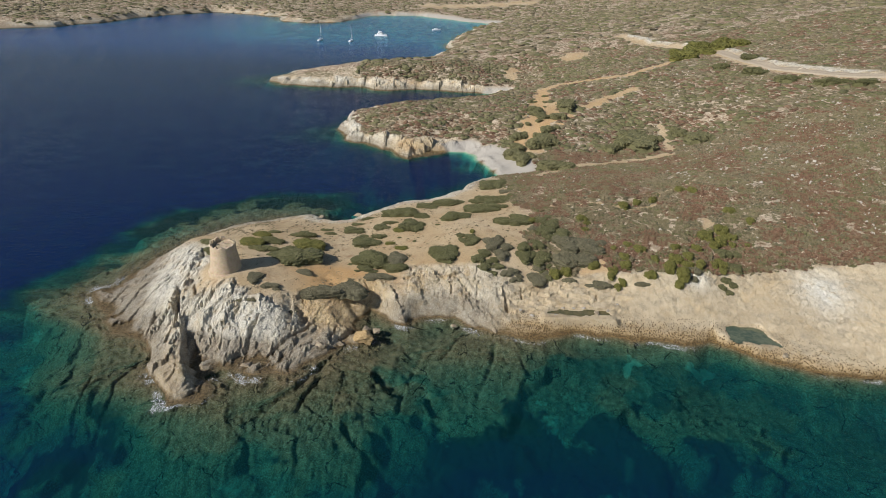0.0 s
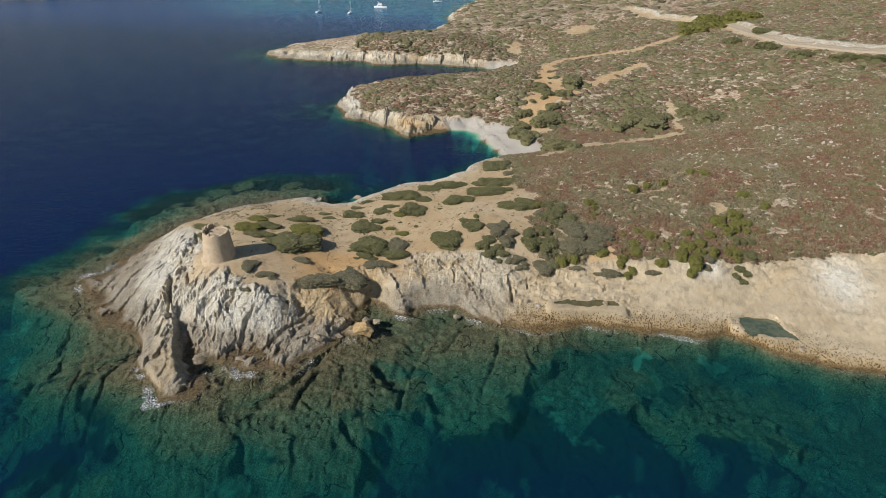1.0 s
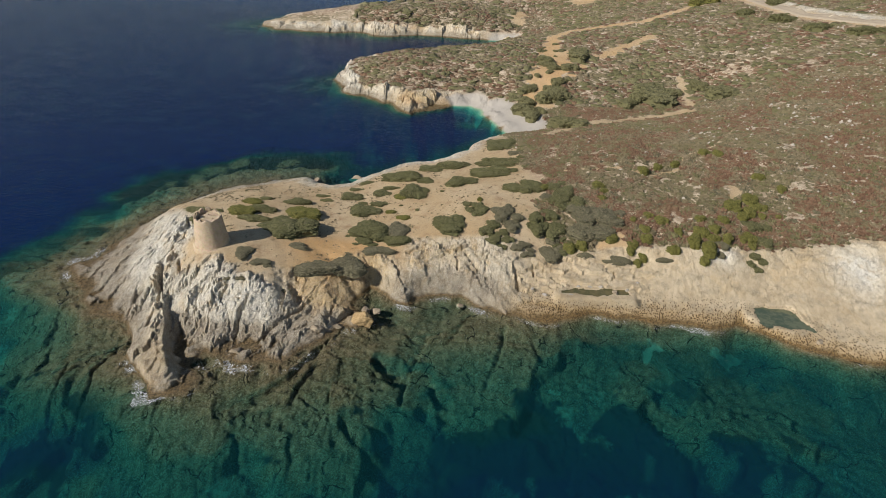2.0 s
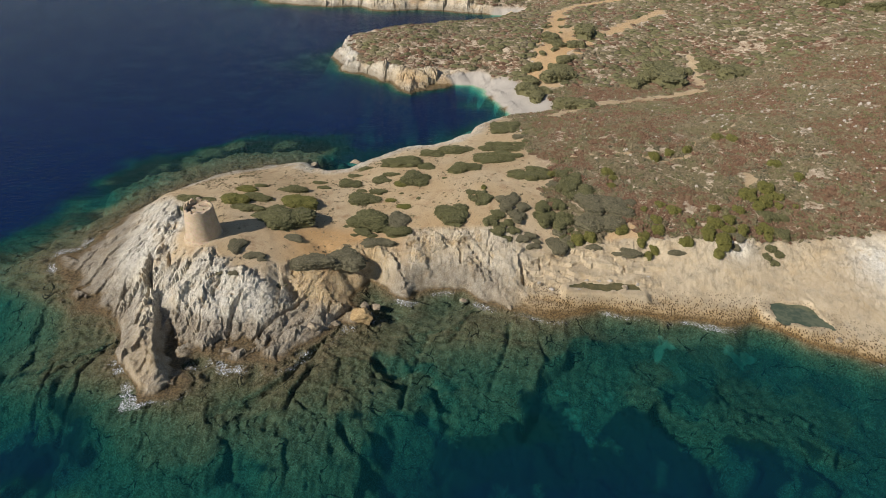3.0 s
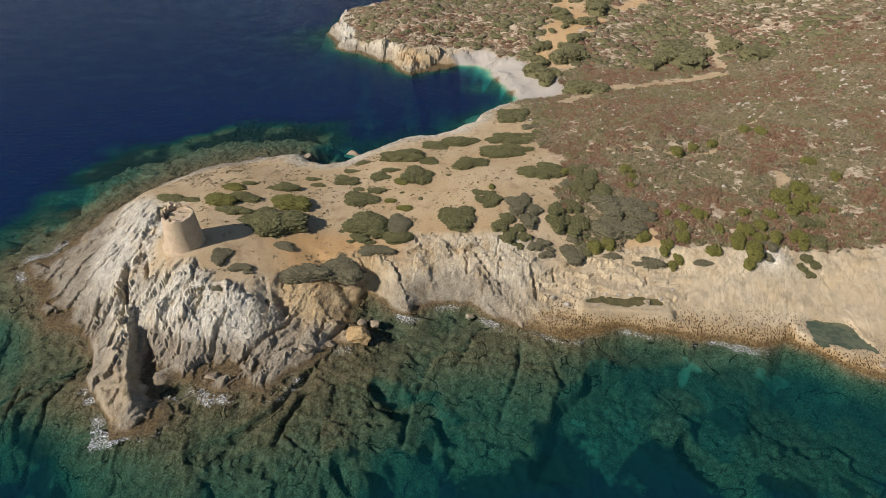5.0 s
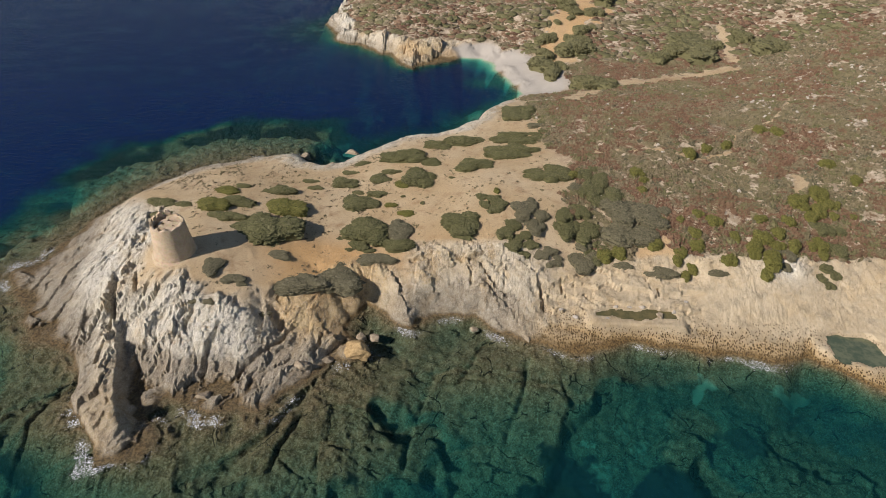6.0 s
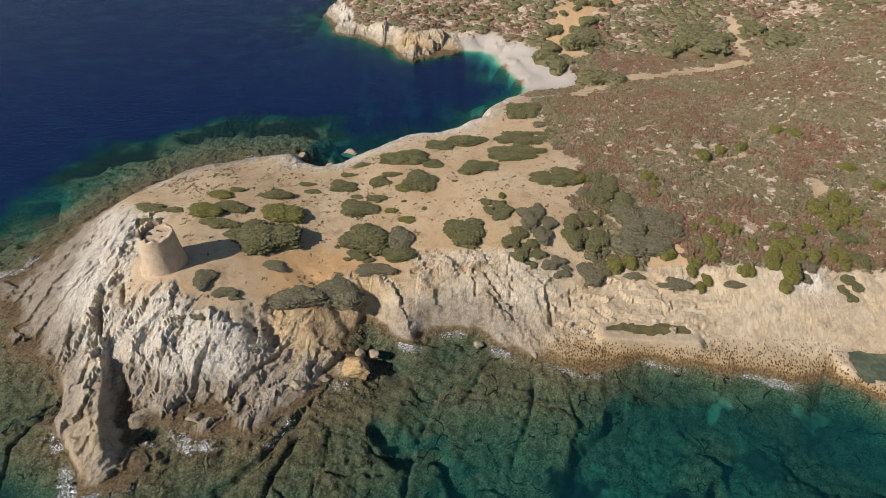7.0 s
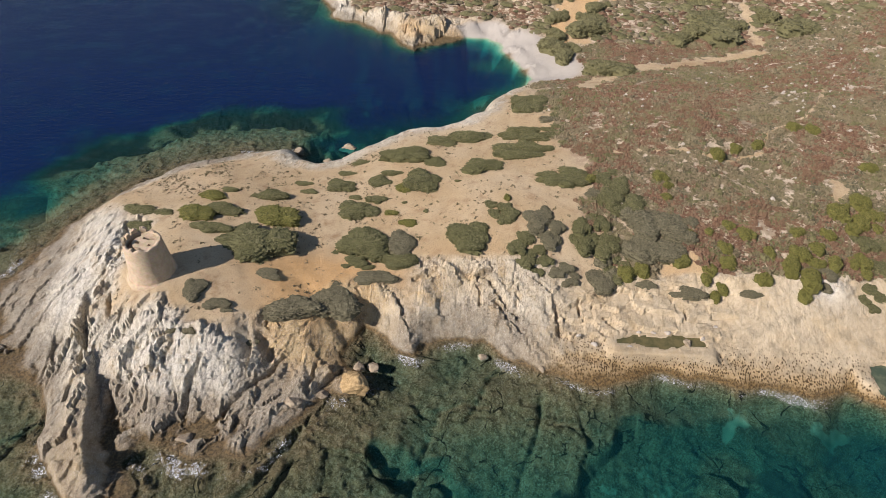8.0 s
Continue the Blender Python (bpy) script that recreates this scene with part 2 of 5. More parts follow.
def plain_material(name, a, b, rough=0.7, scale=3.0, bumpy=0.3, spec=0.3):
    m = Mat(name, rough, spec)
    c = m.mix(m.step(m.noise(scale, 5, 0.65), 0.35, 0.65), a, b)
    c = m.mix(m.math("MULTIPLY", m.step(m.noise(scale * 7, 4, 0.7), 0.5, 0.75), 0.5), c, tuple(v * 0.7 for v in a))
    return m.done(c, m.bump(m.noise(scale * 4, 5, 0.7), bumpy, 0.1))


GROUND, WATER = ground_material(), water_material()
MASTIC = leaf_material("mastic_leaves", (0.062, 0.062, 0.024), (0.120, 0.115, 0.045), (0.195, 0.18, 0.086))
JUNIPER = leaf_material("juniper_leaves", (0.066, 0.068, 0.015), (0.137, 0.130, 0.030), (0.21, 0.19, 0.058))
GREY = leaf_material("grey_leaves", (0.070, 0.064, 0.035), (0.140, 0.125, 0.070), (0.22, 0.193, 0.118))
HEATH = leaf_material("heath_leaves", (0.115, 0.092, 0.050), (0.195, 0.155, 0.088), (0.29, 0.235, 0.145), (0.19, 0.165, 0.08))
RUSSET = leaf_material("russet_leaves", (0.115, 0.060, 0.036), (0.19, 0.105, 0.062), (0.26, 0.165, 0.10), (0.18, 0.12, 0.066))
SCRUB = leaf_material("scrub_leaves", (0.085, 0.080, 0.034), (0.15, 0.138, 0.060), (0.22, 0.20, 0.098))
WOOD = plain_material("grey_wood", (0.10, 0.075, 0.05), (0.19, 0.15, 0.11), 0.9, 6)


def masonry_material():
    """Rubble stone in rough courses with pale lime mortar."""
    m = Mat("tower_masonry", 0.95, 0.1)
    joints = m.cells(2.3, "DISTANCE_TO_EDGE", m.where((1.0, 1.0, 1.7)))
    tone = m.cells(2.3, "F1", m.where((1.0, 1.0, 1.7)), "Color")
    c = m.mix(m.step(m.noise(0.9, 5, 0.7), 0.35, 0.65), (0.45, 0.345, 0.225), (0.54, 0.42, 0.29))
    c = m.mix(0.10, c, tone, "SOFT_LIGHT")
    c = m.mix(m.math("MULTIPLY", m.step(m.noise(5.0, 5, 0.7), 0.52, 0.7), 0.6), c, (0.27, 0.20, 0.13))
    c = m.mix(m.math("MULTIPLY", m.step(joints, 0.06, 0.02), 0.45), c, (0.50, 0.40, 0.29))
    n = m.bump(m.math("ADD", m.step(joints, 0.0, 0.12), m.math("MULTIPLY", m.noise(6.0, 5, 0.7), 0.7)), 0.45, 0.08)
    return m.done(c, n)


MASONRY = masonry_material()
HULL = plain_material("white_hull", (0.80, 0.80, 0.79), (0.74, 0.74, 0.73), 0.25, 0.6, 0.02, 0.5)
DARK = plain_material("dark_glass", (0.02, 0.022, 0.025), (0.03, 0.032, 0.035), 0.15, 2, 0.02, 0.5)
METAL = plain_material("grey_mast", (0.55, 0.55, 0.56), (0.62, 0.62, 0.62), 0.35, 2, 0.02, 0.5)
TRACK = plain_material("road_dirt", (0.36, 0.295, 0.21), (0.42, 0.345, 0.25), 0.95, 0.8, 0.4, 0.1)
STONE = plain_material("shore_stone", (0.38, 0.31, 0.215), (0.24, 0.19, 0.13), 0.95, 1.2, 0.6, 0.1)
WHITE_STONE = plain_material("white_stone", (0.50, 0.45, 0.38), (0.38, 0.33, 0.26), 0.95, 2.0, 0.5, 0.1)
OCHRE_STONE = plain_material("golden_stone", (0.48, 0.34, 0.17), (0.31, 0.21, 0.10), 0.95, 1.6, 1.0, 0.1)


# ---- land form ----
def lattice(ix, iy, seed):
    """A random number from 0 to 1 for each node of a lattice."""
    h = (ix.astype(np.int64) * 374761393 + iy.astype(np.int64) * 668265263 + seed * 974711) & 0xFFFFFFFF
    h = ((h ^ (h >> 13)) * 1274126177) & 0xFFFFFFFF
    h = ((h ^ (h >> 16)) * 2246822519) & 0xFFFFFFFF
    return ((h ^ (h >> 15)) & 0xFFFFFF) / 16777216.0


EAST, NORTH = np.cos(np.arange(4096) * np.pi / 2048), np.sin(np.arange(4096) * np.pi / 2048)


def ripple(x, y, seed=0):
    """Gradient noise, about -0.7 to 0.7."""
    ix, iy = np.floor(x), np.floor(y)
    fx, fy = x - ix, y - iy
    u, v = fx * fx * fx * (fx * (fx * 6 - 15) + 10), fy * fy * fy * (fy * (fy * 6 - 15) + 10)

    def corner(dx, dy):
        a = (lattice(ix + dx, iy + dy, seed) * 4096).astype(np.int32)
        return EAST[a] * (fx - dx) + NORTH[a] * (fy - dy)

    low = corner(0, 0) * (1 - u) + corner(1, 0) * u
    high = corner(0, 1) * (1 - u) + corner(1, 1) * u
    return low * (1 - v) + high * v


def rough(x, y, size, octaves, seed=0, gain=0.5):
    out, a = 0, 1.0
    for k in range(octaves):
        out = out + a * ripple(x / size, y / size, seed + k * 17)
        size, a = size * 0.5, a * gain
    return out


def crests(x, y, size, octaves, seed=0, gain=0.5):
    """Noise with sharp crests, about -1 to 0."""
    out, a = 0, 1.0
    for k in range(octaves):
        out = out - a * np.abs(ripple(x / size, y / size, seed + k * 17)) * 1.6
        size, a = size * 0.5, a * gain
    return out


def blocks(x, y, size, seed=0, spread=40.0):
    """Broken blocks: the distance to the nearest joint, a number from 0 to 1 for each block, and a tilted top for it."""
    x, y = x / size, y / size
    ix, iy = np.floor(x), np.floor(y)
    f1, f2, own, ox, oy = np.full(x.shape, 9.0), np.full(x.shape, 9.0), np.zeros(x.shape), np.zeros(x.shape), np.zeros(x.shape)
    for dx in (-1, 0, 1):
        for dy in (-1, 0, 1):
            px = ix + dx + lattice(ix + dx, iy + dy, seed)
            py = iy + dy + lattice(ix + dx, iy + dy, seed + 5)
            d = np.hypot(x - px, y - py)
            near = d < f1
            f2 = np.where(near, f1, np.minimum(f2, d))
            own = np.where(near, lattice(ix + dx, iy + dy, seed + 9), own)
            ox, oy = np.where(near, x - px, ox), np.where(near, y - py, oy)
            f1 = np.where(near, d, f1)
    turn = (own - 0.5) * spread
    return f2 - f1, own, ox * np.cos(turn) + oy * np.sin(turn)


def ease(v, a, b):
    t = np.clip((v - a) / (b - a), 0, 1)
    return t * t * (3 - 2 * t)


# the coast, from the east along the south shore, round the point and the capes to the far bay
SOUTH_SHORE = [(3000, -60), (600, 40), (260, 84), (150, 100), (101, 108.5), (87, 109.5), (78, 113.5), (72.8, 116), (68.9, 118.6), (64.4, 120.6), (58.5, 119.2),
               (52.2, 120.6), (46, 119.9), (40, 122.6), (33, 122.4), (28, 120.8), (22.5, 119.4), (16.2, 120.8), (10.5, 122.8), (6, 124.4), (2.5, 127.6), (-1, 128.6), (-5.5, 127.6),
               (-9.8, 124.3), (-13.6, 126), (-18.8, 130), (-21.5, 124), (-17.9, 121), (-16.7, 116.9), (-19.7, 114.4), (-22.6, 114.8), (-26, 109.8), (-29.7, 106), (-32.2, 101.2),
               (-36.2, 102.4), (-41.6, 102.8), (-49, 104.6), (-50.2, 101.5), (-47.4, 97.6), (-48.2, 93.5), (-51.6, 92.6), (-55.7, 92), (-57.6, 94.7), (-61.4, 100), (-64.8, 103.6)]
NORTH_SHORE = [(-66.4, 109.6), (-71.4, 113), (-76.5, 115.6), (-80, 117), (-83.7, 120.2), (-85.2, 124.6), (-89, 128), (-92.5, 131.6), (-95.4, 133.8), (-94.2, 136.6), (-90.6, 138.5), (-90, 144),
               (-89.2, 148), (-88, 152), (-86.2, 157), (-84.4, 162), (-82.6, 166), (-80, 171.5), (-76.4, 174.6), (-75, 177.6), (-71, 181.6), (-66.5, 184.2), (-60.5, 186.6), (-54, 187.8),
               (-47.5, 188.5), (-44.6, 190), (-42.8, 184.8), (-40.3, 182.8), (-36.6, 182), (-32.7, 184.1), (-29.5, 187), (-26, 190), (-23, 194.5), (-18.5, 198), (-14, 200.2)]
COVE_SHORE = [(-9, 200.4), (-4, 202.5), (-1, 207), (3, 209.5), (4.5, 217), (9, 223), (14, 230), (18.5, 235.5), (20.5, 241.5), (19, 250), (16, 261), (12, 268), (6, 273), (-1.5, 274), (-6, 269.5),
              (-12, 267.5), (-18, 261.5), (-23.5, 266), (-27, 271.5), (-35, 274), (-40.5, 279), (-48, 285), (-53, 295), (-59, 306), (-62, 315), (-58, 333), (-45, 352), (-20, 364), (8, 376),
              (24, 392), (34, 403), (36, 411), (25, 409), (-1.5, 414), (-25, 418.5), (-44, 415), (-64, 420), (-96, 419)]
BAY_SHORE = [(-117, 422), (-133, 438), (-132, 450), (-120, 470), (-80, 500), (-30, 540), (-8, 600), (-12, 660), (0, 690), (-4, 722), (8, 760), (24, 827), (50, 900),
             (16, 917), (-63, 1003), (-132, 985), (-140, 960), (-164, 869), (-190, 846), (-244, 863), (-262, 925), (-375, 972), (-428, 879), (-450, 777), (-472, 730),
             (-514, 695), (-700, 590), (-1100, 420), (-3200, 200), (-3200, 5000), (3200, 5000)]
COAST = np.array(SOUTH_SHORE + NORTH_SHORE + COVE_SHORE + BAY_SHORE, float)

# spot heights, metres over the sea
POINT_HEIGHTS = [(-55, 131, 10.7), (-55, 124, 9.6), (-60, 140, 9.4), (-72, 152, 6.8), (-70, 140, 7), (-68, 130, 6.2), (-66, 117, 2.6), (-37.5, 119, 6.4), (-46, 113.5, 4.8), (-41, 109, 1.1),
                 (-45, 108.6, 1.1), (-34.5, 104, 1.0), (-31.5, 108, 1.4), (-28.5, 114.5, 1.8), (-36, 130, 8.6), (-24, 131, 6), (-31, 145, 7), (-45, 150, 8), (-42, 165, 6.2), (-55, 170, 5.8), (-70, 163, 5.6),
                 (-42, 179, 4.4), (-16, 155, 7.6), (-9.5, 145, 8), (-11, 132, 5.2), (-28, 124, 4.0), (-33, 119.5, 2.9), (-29.4, 117.6, 1.6), (-23.4, 118, 1.7), (-21.3, 122.7, 3.0), (-23.8, 126.5, 4.3), (2, 140, 7.4), (4, 133, 4.2), (8.5, 158, 10.8), (0, 180, 8.6)]
FLANK_HEIGHTS = [(-77.5, 160, 5.0), (-83, 150.5, 2.4), (-80.5, 144, 2.6), (-85, 141, 1.3), (-81, 131, 2.3), (-87.5, 133, 0.8), (-78.5, 121, 0.9), (-73, 125, 3.4), (-74, 117.5, 0.7), (-84, 126, 0.8),
                 (-58.5, 181.5, 2.2), (-68, 176, 2.4), (-74, 170, 2.8), (-79, 165, 2.4), (-47.5, 181, 4.2), (-50, 186, 3.2), (-60, 172, 5.2), (-31, 181, 4.4), (-24, 184, 5.4), (-13, 191, 6.0),
                 (-5, 194, 6.2), (1, 200, 6.4), (-22, 176, 6.8), (5, 208, 6.4), (11, 220, 5.4)]
SHELF_HEIGHTS = [(15, 149, 10.2), (15, 136, 6), (13, 127, 2.5), (24, 140, 6), (28, 129, 4.2), (28, 124, 1.5), (41, 129, 4.2), (50, 124, 1.7), (48, 132, 5), (47, 137, 6), (47, 141, 9),
                 (66, 141, 9.3), (64, 128, 3.2), (75, 121, 2.6), (75, 134, 5), (86, 139, 8.5), (95, 118, 3.5), (95, 130, 7), (105, 147, 13), (29, 156, 10.8), (37, 163, 11.8),
                 (53, 182, 16), (61, 170, 13), (71, 160, 13.5), (90, 182, 18.5), (130, 208, 21), (130, 150, 16), (165, 180, 25)]
INLAND_HEIGHTS = [(20, 213, 8), (44, 205, 12), (27, 243, 2), (79, 256, 5.5), (52, 257, 5.5), (82, 225, 11), (112, 275, 12), (107, 295, 17), (139, 264, 23), (174, 300, 34),
                  (168, 404, 32), (92, 267, 8.5), (24, 299, 11), (-17, 270, 5), (4, 281, 3.6), (18, 280, 4), (-42, 301, 9), (-20, 320, 10.5), (60, 320, 14), (40, 380, 10), (100, 380, 22),
                  (44, 425, 6), (-100, 440, 9), (-50, 440, 13), (0, 450, 14), (60, 500, 20), (120, 520, 28), (-20, 520, 8), (50, 600, 16), (60, 700, 12), (80, 800, 8)]
FAR_HEIGHTS = [(60, 940, 3), (250, 300, 48), (300, 450, 58), (250, 650, 45), (400, 250, 58), (200, 900, 20), (500, 800, 60), (0, 1100, 10), (-200, 1100, 12), (-400, 1100, 15),
               (-600, 900, 18), (-520, 780, 10), (-200, 900, 5), (0, 1600, 40), (600, 1500, 90), (-800, 1600, 70), (300, 100, 20), (900, 300, 80), (-1600, 1500, 90), (2500, 2500, 150), (-2500, 3500, 150)]
SPOTS = np.array(POINT_HEIGHTS + FLANK_HEIGHTS + SHELF_HEIGHTS + INLAND_HEIGHTS + FAR_HEIGHTS, float)
_r = np.sqrt((SPOTS[:, None, 0] - SPOTS[None, :, 0]) ** 2 + (SPOTS[:, None, 1] - SPOTS[None, :, 1]) ** 2 + 9.0)
WEIGHTS = np.linalg.solve(_r + np.eye(len(SPOTS)) * -0.4, SPOTS[:, 2] - 5.0)


ROAD = [(300, 258), (230, 274), (198.5, 288), (185, 300), (174.7, 322), (167.6, 352), (169, 405), (157, 433), (142, 461), (132, 508)]
# trodden and bare ground: the line, its half width and how orange it is
TRACKS = [([(32.6, 176), (47, 175.5), (57, 173), (66, 176), (69, 183), (77, 188), (81, 190), (88.5, 200), (97, 214)], 0.45, 0.0),
          ([(29, 262), (31, 269), (34, 279), (42, 303), (50, 345), (54, 366)], 4.2, 0.6),
          ([(38, 285), (52, 300), (60, 304)], 3.0, 0.5), ([(38, 272), (45, 296), (51, 322)], 7.5, 0.3),
          ([(53, 366), (65, 377), (87, 371), (103, 366), (125, 382), (150, 400)], 3.0, 0.4),
          ([(72, 317), (88, 329), (99, 338)], 3.6, 0.3),
          ([(34, 222), (40, 229), (52, 238), (62, 240), (76, 247), (92, 249)], 3.6, 0.0),
          ([(97, 257), (99, 270), (100, 284)], 2.0, 0.0),
          ([(84, 458), (90, 463)], 8.0, 0.1), ([(40, 436), (41, 446)], 5.0, 0.1), ([(-40, 1090), (120, 1100)], 22.0, 0.0),
          ([(38.5, 141), (42, 143)], 2.0, 0.3), ([(76, 160), (78, 164)], 1.6, 0.0), ([(250, 750), (285, 735)], 8.0, 0.0)]


def from_line(x, y, line):
    """The distance to a line and how far to its left a place lies."""
    best, left = np.full(x.shape, 1e9), np.zeros(x.shape)
    for (ax, ay), (bx, by) in zip(line, line[1:]):
        ex, ey = bx - ax, by - ay
        n = math.hypot(ex, ey)
        t = np.clip(((x - ax) * ex + (y - ay) * ey) / (n * n), 0, 1)
        r = np.hypot(x - ax - t * ex, y - ay - t * ey)
        near = r < best
        best, left = np.where(near, r, best), np.where(near, (-(x - ax) * ey + (y - ay) * ex) / n, left)
    return best, left


def upland(x, y):
    """The smooth height of the land, from the spot heights."""
    out = np.full(x.shape, 5.0)
    for (sx, sy, _), w in zip(SPOTS, WEIGHTS):
        out += w * np.sqrt((x - sx) ** 2 + (y - sy) ** 2 + 9.0)
    return out


def offshore(x, y):
    """The distance to the coast: above 0 on land, below 0 at sea."""
    best, inside = np.full(x.shape, 1e18), np.zeros(x.shape, bool)
    for (ax, ay), (bx, by) in zip(COAST, np.roll(COAST, -1, 0)):
        ex, ey = bx - ax, by - ay
        t = np.clip(((x - ax) * ex + (y - ay) * ey) / (ex * ex + ey * ey), 0, 1)
        best = np.minimum(best, (x - ax - t * ex) ** 2 + (y - ay - t * ey) ** 2)
        if ey:
            inside ^= ((ay > y) != (by > y)) & (x < ax + (y - ay) * ex / ey)
    return np.where(inside, 1, -1) * np.sqrt(best)


def along(x, y, ax, ay, bx, by):
    """How far along the line from a to b, and how far to its left."""
    n = math.hypot(bx - ax, by - ay)
    ux, uy = (bx - ax) / n, (by - ay) / n
    return ((x - ax) * ux + (y - ay) * uy) / n, -(x - ax) * uy + (y - ay) * ux


def spot(x, y, cx, cy, rx, ry=None):
    return np.exp(-((x - cx) / rx) ** 2 - ((y - cy) / (ry or rx)) ** 2)


# where the clefts run, their half width and depth
CLEFTS = [(-67.3, 129, -62.3, 115.5, 0.8, 2.2), (-63, 129.5, -60.5, 124, 0.5, 1.3), (-48.4, 120, -49.6, 114.5, 0.35, 1.0), (-43.2, 117.5, -44.6, 110, 0.4, 1.2),
          (-35.6, 123.7, -33.2, 119.5, 1.2, 1.4), (-31, 119.5, -42, 105.5, 0.5, 1.2), (-25.2, 120, -25.9, 114, 0.4, 0.9), (1.2, 139.2, 4.8, 140.4, 0.6, 1.8), (1.6, 138.6, 2.2, 132.5, 0.3, 0.9),
          (3.4, 138.4, 9.0, 131.2, 0.4, 1.3), (4.8, 134.4, 9.5, 128.5, 0.4, 1.1), (9.4, 137, 9.0, 133.2, 0.3, 0.8), (16.0, 133.6, 16.4, 128, 0.45, 1.3), (20.2, 135.2, 20.6, 131.6, 0.35, 1.0),
          (22.5, 134.5, 27.5, 129.2, 0.25, 0.7), (39.5, 135, 39.2, 130.6, 0.3, 0.7), (-10.4, 137.6, -5.8, 139.6, 0.5, 1.0), (-13, 133, -11, 129, 0.35, 0.8)]


def red_zone(x, y):
    return np.clip(ease(rough(x, y, 26, 3, 180), -0.2, 0.12) + spot(x, y, 45, 152, 9, 6) + 0.7 * spot(x, y, 40, 190, 14, 6) + 0.6 * spot(x, y, 5, 300, 30, 14), 0, 1)


def land_form(x, y):
    """Height and the shares of rock, sand and so on at places of the plan."""
    near = 0.5 + 0.5 * ease(y, 460, 300)
    beyond = ease(y, 225, 270)
    wx = x + rough(x, y, 9, 3, 3) * 1.6 + beyond * rough(x, y, 30, 3, 12) * 7
    wy = y + rough(x, y, 9, 3, 8) * 1.6 + beyond * rough(x, y, 30, 3, 14) * 7
    d = offshore(wx, wy)
    up = np.maximum(upland(x, y), 0.6)
    beach = np.maximum.reduce([spot(x, y, 29, 243, 10, 13), spot(x, y, 17, 268, 9, 8), spot(x, y, 6, 277, 9, 6), spot(x, y, 23, 256, 9, 9), spot(x, y, 34, 412, 14, 10), ease(y, 860, 920) * ease(x, -165, -135) * ease(x, 110, 60)])
    flank = ease(x, -66, -72) * ease(y, 110, 118) * ease(y, 172, 165)
    width = 4.5 + 16 * beach + 7 * spot(x, y, -23, 124, 6, 7) + 5 * flank
    s = np.clip(d / width, 0, 1)
    h = up * (1 - (1 - s) ** 2)
    low_cliff = np.minimum(up, 3.6 + 3.0 * rough(x, y, 22, 2, 270))
    cape = low_cliff * ease(d, 0, 5) + (up - low_cliff) * (0.35 * ease(d, 3, 12) + 0.65 * ease(d, 6, 30))
    h = h * (1 - beyond * (1 - beach)) + cape * beyond * (1 - beach)
    # how rocky: the point, the scarps and all shores
    point = ease(y - 0.10 * (x + 55) + 4.5 * np.exp(-((x + 43) / 6.5) ** 2) + 3 * rough(x, y, 5, 3, 322), 127.5, 122.5) * ease(x, -12, -20) + ease(x + 2.5 * rough(x, y, 7, 2, 320), -61, -65.5) * ease(y + 0.5 * x, 122, 112)
    ledge = ease(x, -14, -8) * ease(y - 0.03 * x, 144, 141) * ease(x, 22, 12) + ease(x, 12, 22) * ease(y - 0.02 * (x - 40), 141.5, 139.5)
    shore = ease(d + beyond * (rough(x, y, 18, 3, 240) * 9 + 1.5 * ease(y, 500, 650)), 9, 4.5) * (1 - beach)
    rock = np.clip(np.maximum.reduce([point, ledge, shore]) + 0.35 * rough(x, y, 6, 3, 21) * (np.maximum(point, shore) > 0.02), 0, 1) * (1 - beach)
    # the beds lean to the east on the point, to the west on the ledge
    tilt = np.where(x < -18, 0.38, -0.42)
    u, v = x - tilt * y, y
    _, own, lean = blocks(u + rough(x, y, 4, 2, 50) * 1.2, v / 1.7, 2.4, 61)
    _, _, lean_2 = blocks(u + rough(x, y, 2, 2, 53) * 0.5, v / 1.5, 0.95, 66)
    _, own_3, lean_3 = blocks(x - 0.3 * y + rough(x, y, 9, 2, 56) * 2, (y + 0.2 * x) / 1.5, 6.5, 69)
    # ribs of bedded rock that run down the slope, coarse to fine
    turn_u = 0.5 * rough(x, y, 16, 2, 51)
    bend_u, bend_v = u + 0.16 * (y - 118) + rough(x, y, 7, 4, 52, 0.6) * 2.2 + turn_u * 6, v + rough(x, y, 7, 3, 54) * 2.0
    ribs = 0
    for k, (size, long) in enumerate(((7.0, 2.4), (3.2, 3.0), (1.5, 3.0))):
        keen = np.abs(ripple(bend_u / size, bend_v / (size * long), 400 + 7 * k))
        ribs = ribs + size * (0.24, 0.18, 0.12)[k] * (0.45 - np.minimum(keen * 2.0, 1.0)) * (0.4 + 1.0 * ease(rough(x, y, size * 3, 2, 430 + k), -0.3, 0.35))
    # shards: tilted slabs that rise slowly and break off on the side away from the sun
    for size, long, tall, seed in ((5.4, 1.9, 1.3, 72), (2.3, 2.2, 0.75, 75), (1.0, 2.0, 0.32, 78)):
        _, own_4, lean_4 = blocks(bend_u + 0.15 * rough(x, y, size, 2, seed + 1) * size, bend_v / long, size, seed, 3.2)
        ribs = ribs + tall * (lean_4 + 0.35 * (own_4 - 0.5)) * (0.35 + 0.85 * ease(rough(x, y, size * 4, 2, seed + 2), -0.35, 0.3))
    broken_rock = ribs + (own - 0.5) * 0.2 + lean * 0.2 + lean_2 * 0.12 + (own_3 - 0.5) * 0.7 + lean_3 * 0.9
    crag = np.maximum(point, 0.55 * ledge * ease(x, 24, 12)) + 0.6 * shore * (1 - ledge) * (1 - point)
